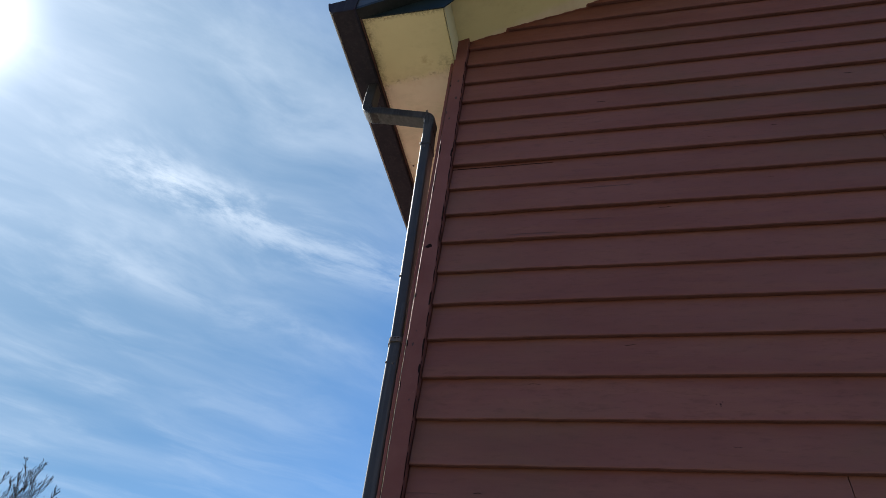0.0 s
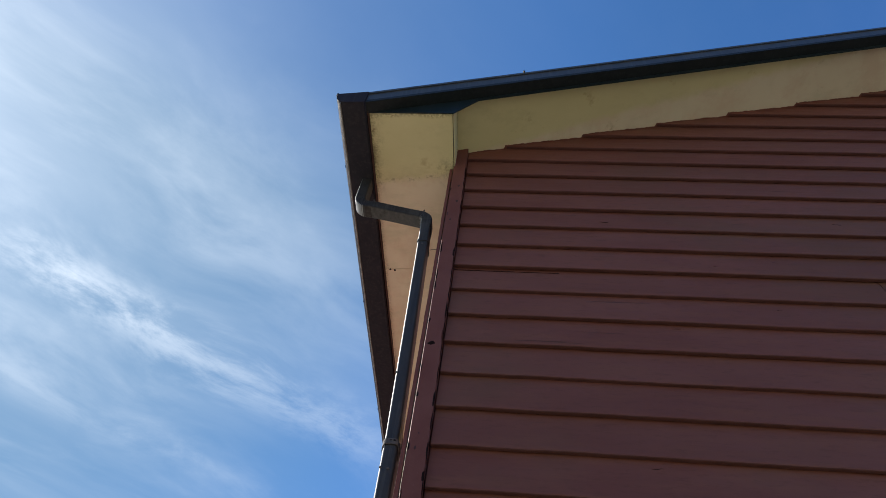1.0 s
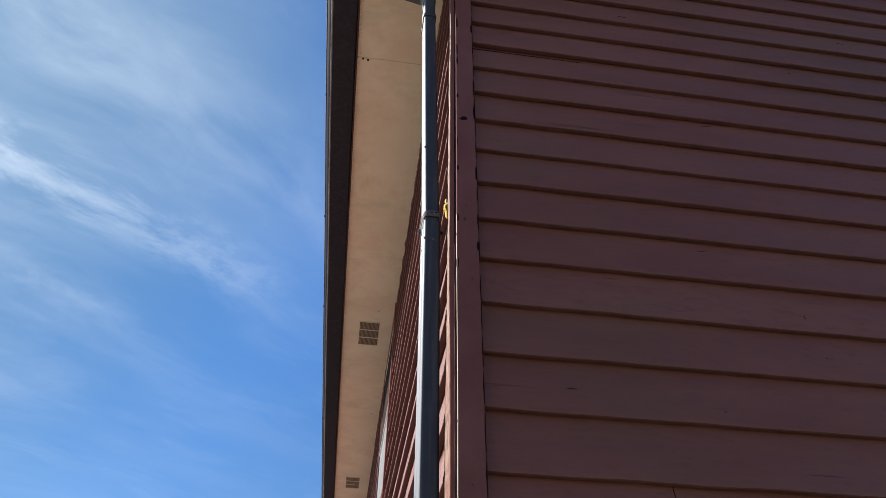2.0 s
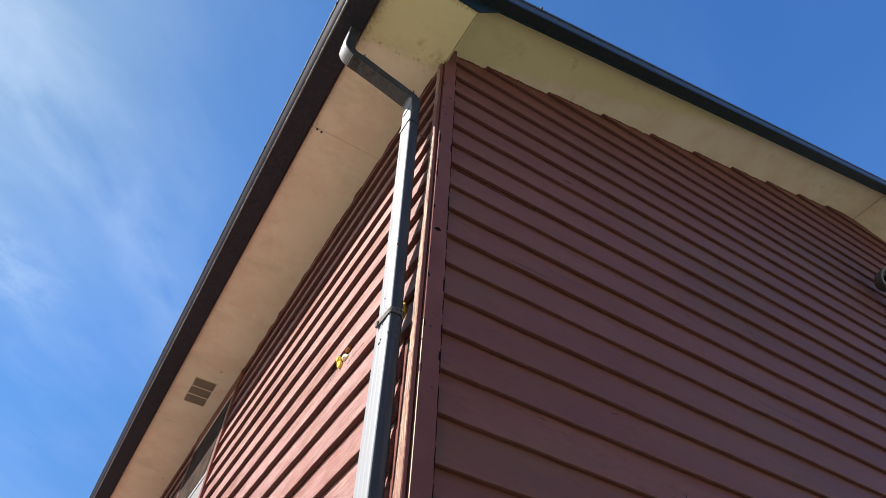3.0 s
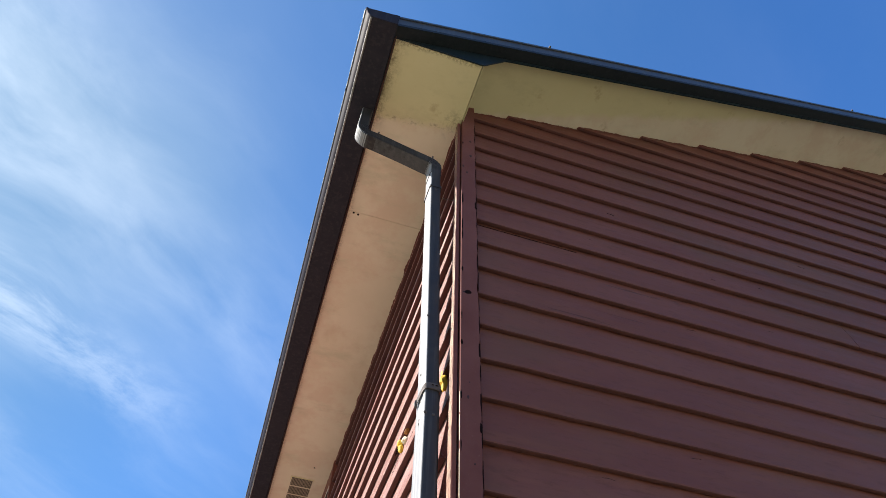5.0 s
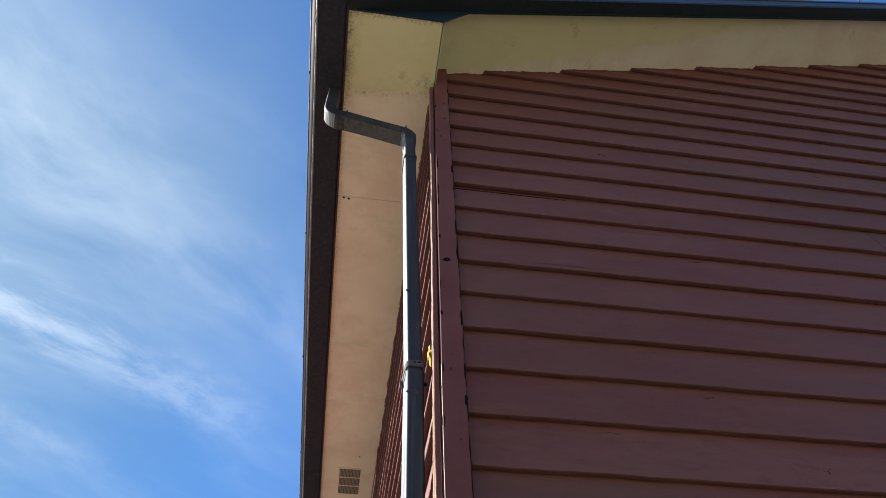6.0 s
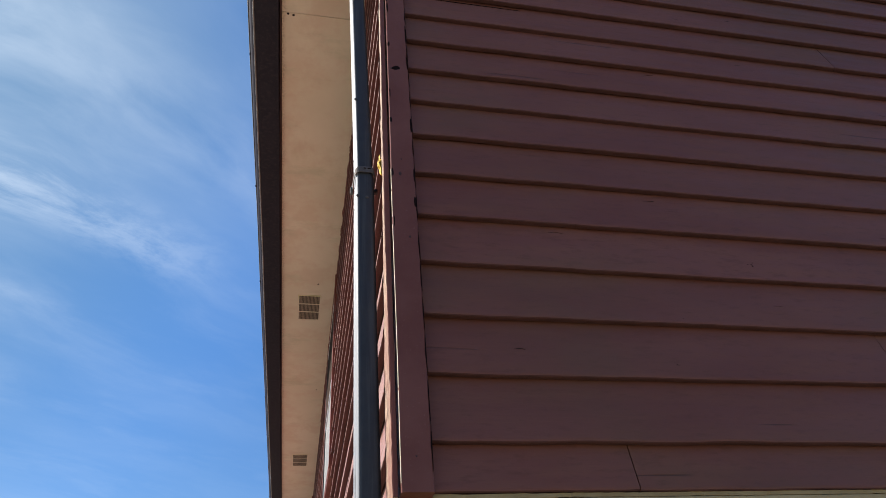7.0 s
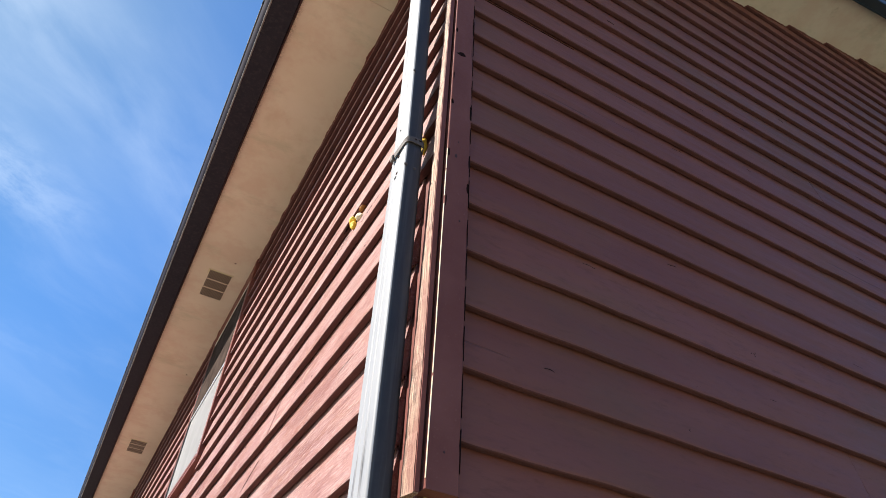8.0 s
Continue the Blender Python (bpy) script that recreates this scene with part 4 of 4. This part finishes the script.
bmesh.ops.create_cone(bm, cap_ends=True, segments=6, radius1=0.0016, radius2=0.0012, depth=0.05,
                      matrix=Matrix.Translation((0.0, 0.06, 3.66)) @ Matrix.Rotation(radians(83), 4, "Y"))
part("nail", bm, STRAP, downpipe)

# ---- eave vents ----
def eave_vent(at):
    v = thing("eave_vent", "cream perforated steel eave vent with three slotted bays", "vent", "vents along the eave", at=at)
    w, l = 0.146, 0.312
    bm = bmesh.new()
    for x0, x1, y0, y1 in ((-0.010, 0.0, -0.010, l + 0.010), (w, w + 0.010, -0.010, l + 0.010), (0.0, w, -0.010, 0.0), (0.0, w, l, l + 0.010),
                           (0.0, w, 0.100, 0.108), (0.0, w, 0.204, 0.212)):
        box(bm, x0, x1, y0, y1, -0.0032, -0.0004)
    part("frame", bm, SOFFIT, v)
    part("backing", boxed(0.0, w, 0.0, l, -0.0010, -0.0004), VENT_BACK, v)
    for y0, y1 in ((0.0, 0.100), (0.108, 0.204), (0.212, l)):
        for i in range(15):
            x = 0.0035 + i * 0.00985
            part("slat", boxed(x, x + 0.0060, y0 + 0.003, y1 - 0.003, -0.0028, -0.0012), VENT, v)
    return v


first_vent = eave_vent((-0.227, 2.893, EAVE))
for y in (5.93, 8.95):
    copy_thing(first_vent, Matrix.Translation((-0.232, y, EAVE)))

# ---- windows ----
def window(name, y0, y1, z0, z1):
    w = thing(name, "aluminium window in maroon timber, dark sheet above a frosted pane", "window", kind="structure")
    out = SIDE - 0.008
    bm = boxed(out, SIDE + 0.05, y0 - 0.052, y0, z0 - 0.02, EAVE - 0.004, bevel=0.002)
    part("architrave", bm, RED_Z, w)
    bm = boxed(out, SIDE + 0.05, y1, y1 + 0.052, z0 - 0.02, EAVE - 0.004, bevel=0.002)
    part("architrave", bm, RED_Z, w)
    part("head", boxed(out + 0.003, SIDE + 0.05, y0 + 0.001, y1 - 0.001, z1 - 0.02, EAVE - 0.005, bevel=0.002), RED_Z, w)
    part("sill", boxed(out + 0.004, SIDE + 0.05, y0 - 0.001, y1 + 0.001, z0 - 0.022, z0, bevel=0.003), RED_Z, w)
    mid = z0 + 0.56
    # far upright is near-black: its shadow is carried by the colour
    for a, b, c, d in ((y0 + 0.001, y0 + 0.022, z0 + 0.001, z1 - 0.021), (y1 - 0.022, y1 - 0.001, z0 + 0.001, z1 - 0.021),
                       (y0 + 0.023, y1 - 0.023, z0 + 0.001, z0 + 0.024), (y0 + 0.023, y1 - 0.023, z1 - 0.043, z1 - 0.021), (y0 + 0.023, y1 - 0.023, mid, mid + 0.022)):
        part("sash_bar", boxed(SIDE - 0.006, SIDE + 0.030, a, b, c, d, bevel=0.002), SHADED_STILE if a == y1 - 0.022 else RED_Z if c == z0 + 0.001 and d == z0 + 0.024 else ALUMINIUM, w)
    for c, d in ((z0 + 0.025, mid - 0.001), (mid + 0.023, z1 - 0.044)):
        pane = part("pane", boxed(SIDE + 0.000, SIDE + 0.005, y0 + 0.024, y1 - 0.024, c, d), GLASS if c > mid else FROSTED, w)
        pane.visible_shadow = False
    # matte dark brown sheet across the upper half
    part("dark_sheet", boxed(SIDE - 0.0045, SIDE - 0.0030, y0 + 0.0235, y1 - 0.0235, mid + 0.0225, z1 - 0.0435), DARK_SHEET, w, "dark brown sheet over the upper pane")
    part("blind", boxed(SIDE + 0.060, SIDE + 0.064, y0 + 0.01, y1 - 0.01, z0 + 0.02, mid + 0.02), BLIND, w)


for i, wnd in enumerate(WINDOWS):
    window("window_%d" % (i + 1), *wnd)

# ---- foam in the holes of the cladding ----
def lump(bm, at, size, seed, n=4):
    m = Matrix.LocRotScale(at, None, size)
    geo = bmesh.ops.create_icosphere(bm, subdivisions=n, radius=1, matrix=m)
    for v in geo["verts"]:
        d = v.co - Vector(at)
        v.co = Vector(at) + d * (0.95 + 0.45 * noise.noise(d * 50 + Vector((seed, 0, 0))) + 0.25 * noise.noise(d * 130 + Vector((0, seed, 0))) + 0.10 * noise.noise(d * 380 + Vector((0, 0, seed))))
    return bm


foam = thing("foam_plug", "yellow expanding foam that fills a broken hole in the boards", "foam", "foam plugs in the boards")
shade(part("foam", lump(lump(bmesh.new(), (0.027, 0.622, 2.932), (0.011, 0.017, 0.012), 1.0), (0.027, 0.606, 2.898), (0.010, 0.012, 0.016), 6.0), FOAM, foam))
shade(part("cut_face", lump(bmesh.new(), (0.028, 0.574, 2.909), (0.012, 0.018, 0.013), 2.0), FOAM_PALE, foam))
shade(part("aged_foam", lump(bmesh.new(), (0.031, 0.562, 2.936), (0.009, 0.016, 0.006), 3.0), FOAM_OLD, foam))
shade(part("aged_foam", lump(bmesh.new(), (0.030, 0.648, 2.936), (0.007, 0.010, 0.006), 9.0), FOAM_OLD, foam))
rng = random.Random(4)
bm = bmesh.new()
for i in range(9):
    lump(bm, (0.0265, 0.668 + rng.gauss(0, 0.013), 2.934 + rng.gauss(0, 0.004)), (0.003, rng.uniform(0.002, 0.005), rng.uniform(0.0015, 0.003)), i * 1.9, 2)
tagged(part("torn_edge", bm, DARK, foam), "dark torn fibres at the rim of the hole", kind="stuff")
# the paint round the hole has flaked off in small dark specks
bm = bmesh.new()
for i in range(150):
    if i < 90:
        y, z = 0.690 + rng.gauss(0, 0.030), 2.903 + rng.gauss(0, 0.013)
        z -= 0.28 * (y - 0.690)
    else:
        y = 0.53 - abs(rng.gauss(0, 0.075))
        z = 2.853 + rng.gauss(0, 0.0045 + 0.02 * max(0.0, y - 0.46))
    if not 2.815 < z < 2.932:
        continue
    r = rng.uniform(0.0007, 0.0021)
    o = SIDE + LIP * ((z - Z_FIRST - 0.016) % SIDE_PITCH) / SIDE_PITCH
    rim = [bm.verts.new((o - 0.0014, y + 1.8 * r * rng.uniform(0.5, 1.4) * math.cos(a), z + r * rng.uniform(0.5, 1.4) * math.sin(a))) for a in (0.3, 1.5, 2.6, 3.8, 5.1)]
    hub = bm.verts.new((o - 0.0020, y, z))
    for k in range(5):
        bm.faces.new((hub, rim[k], rim[(k + 1) % 5]))
tagged(part("flaked_specks", bm, DENT, foam), "dark specks of bared wood round the hole", kind="stuff")
foam2 = thing("foam_plug", "yellow expanding foam squeezed out beside the corner stop", "foam", "foam plugs in the boards")
shade(part("foam", lump(bmesh.new(), (0.026, 0.119, 2.785), (0.010, 0.013, 0.036), 4.0), FOAM, foam2))

# ---- floodlight high on the gable ----
lampx, lampz = 3.275, 4.575
light = thing("wall_light", "grey hooded outdoor spotlight on a short wall bracket", "wall light")
bm = bmesh.new()
bmesh.ops.create_cone(bm, cap_ends=True, segments=24, radius1=0.065, radius2=0.055, depth=0.03, matrix=Matrix.Translation((lampx + 0.06, -0.014, lampz - 0.20)) @ Matrix.Rotation(radians(90), 4, "X"))
shade(part("base_plate", bm, GREY_PLASTIC, light))


def rod(a, b, r0, r1, n=16):
    a, b = Vector(a), Vector(b)
    d = (b - a).to_track_quat("Z", "Y").to_matrix()
    return [[tuple(p_ + d @ Vector((r * math.cos(i * math.tau / n), r * math.sin(i * math.tau / n), 0))) for i in range(n)] for p_, r in ((a, r0), (b, r1))]


shade(part("arm", loft(bmesh.new(), rod((lampx + 0.06, -0.02, lampz - 0.20), (lampx + 0.045, -0.075, lampz - 0.15), 0.020, 0.020)), GREY_PLASTIC, light))
shade(part("neck", loft(bmesh.new(), rod((lampx + 0.046, -0.072, lampz - 0.155), (lampx + 0.01, -0.095, lampz - 0.02), 0.034, 0.042)), GREY_PLASTIC, light))
head = Vector((lampx, -0.115, lampz))
aim = look(head, head + Vector((-0.45, -0.62, -0.45)))
ring = lambda r, z: [tuple(aim @ Vector((r * math.cos(i * math.tau / 28), r * math.sin(i * math.tau / 28), z))) for i in range(28)]
bm = loft(bmesh.new(), [ring(r, z) for r, z in ((0.030, 0.085), (0.060, 0.070), (0.078, 0.030), (0.086, -0.060), (0.086, -0.070), (0.074, -0.070), (0.066, 0.010), (0.02, 0.030))])
shade(part("hood", bm, GREY_PLASTIC, light))
bm = bmesh.new()
bmesh.ops.create_icosphere(bm, subdivisions=2, radius=0.036, matrix=aim @ Matrix.Translation((0, 0, -0.005)))
shade(part("bulb", bm, DARK, light), 180)

# ---- bare trees ----
def tree(at, height, seed, label):
    rng = random.Random(seed)
    root = thing("tree", label, "tree", at=at)
    verts, faces = [], []
    tv, tf = [], []

    def limb(a, b, r0, r1, V, F, n):
        d = (b - a).normalized()
        s = d.orthogonal().normalized()
        c = d.cross(s)
        k = len(V)
        for p_, r in ((a, r0), (b, r1)):
            for i in range(n):
                w = i * math.tau / n
                V.append(tuple(p_ + (s * math.cos(w) + c * math.sin(w)) * r))
        for i in range(n):
            F.append((k + i, k + (i + 1) % n, k + n + (i + 1) % n, k + n + i))

    def grow(a, d, length, r, depth):
        V, F, n = (tv, tf, 8) if depth == 0 else (verts, faces, 5 if depth < 3 else 3)
        steps = 7 if depth < 3 else 5
        b, turn = a, rng.uniform(0, math.tau)
        for i in range(steps):
            d = (d + Vector((rng.gauss(0, 1), rng.gauss(0, 1), rng.gauss(0.35, 0.6))) * (0.03 + 0.022 * depth)).normalized()
            e = b + d * length / steps
            r0, r1 = (max(0.0048, r * (1 - 0.8 * k / steps)) for k in (i, i + 1))
            limb(b, e, r0, r1, V, F, n)
            b = e
            if depth == 4 and i % 2:
                limb(b, b + (d + Vector((rng.uniform(-1, 1), rng.uniform(-1, 1), 0.4))).normalized() * 0.05, 0.0060, 0.003, V, F, 3)
            if depth < 4 and (depth > 0 or i > 1) and (depth < 2 or rng.random() < 0.62):
                for _ in range(3 if depth == 0 else 1):
                    turn += 2.4 + rng.uniform(-0.4, 0.4)
                    side_ = (d.orthogonal().normalized() * math.cos(turn) + d.cross(d.orthogonal().normalized()) * math.sin(turn))
                    share = (0.58 if depth == 0 else 0.60) * (1.0 - 0.6 * i / steps) * rng.uniform(0.75, 1.1)
                    grow(b, (d + side_ * (rng.uniform(0.38, 0.6) if depth else rng.uniform(0.35, 0.6)) + Vector((0, 0, 0.25))).normalized(), length * share, r1 * 0.62, depth + 1)

    grow(Vector((0, 0, 0)), Vector((0.03, 0.02, 1)).normalized(), height * 0.8, height * 0.0095, 0)
    top = max(v[2] for v in verts)
    k = height / top
    for name, V, F in (("trunk", tv, tf), ("crown", verts, faces)):
        me = bpy.data.meshes.new(name)
        me.from_pydata([(x * k, y * k, z * k) for x, y, z in V], [], F)
        me.materials.append(BARK)
        o = new(name, me)
        o.parent = root


tree((-14.05, 13.05, 0), 8.05, 11, "bare leafless tree with fine upright twigs in the distance")
tree((-5.83, 18.72, 0), 6.72, 5, "small bare leafless tree beyond the house")
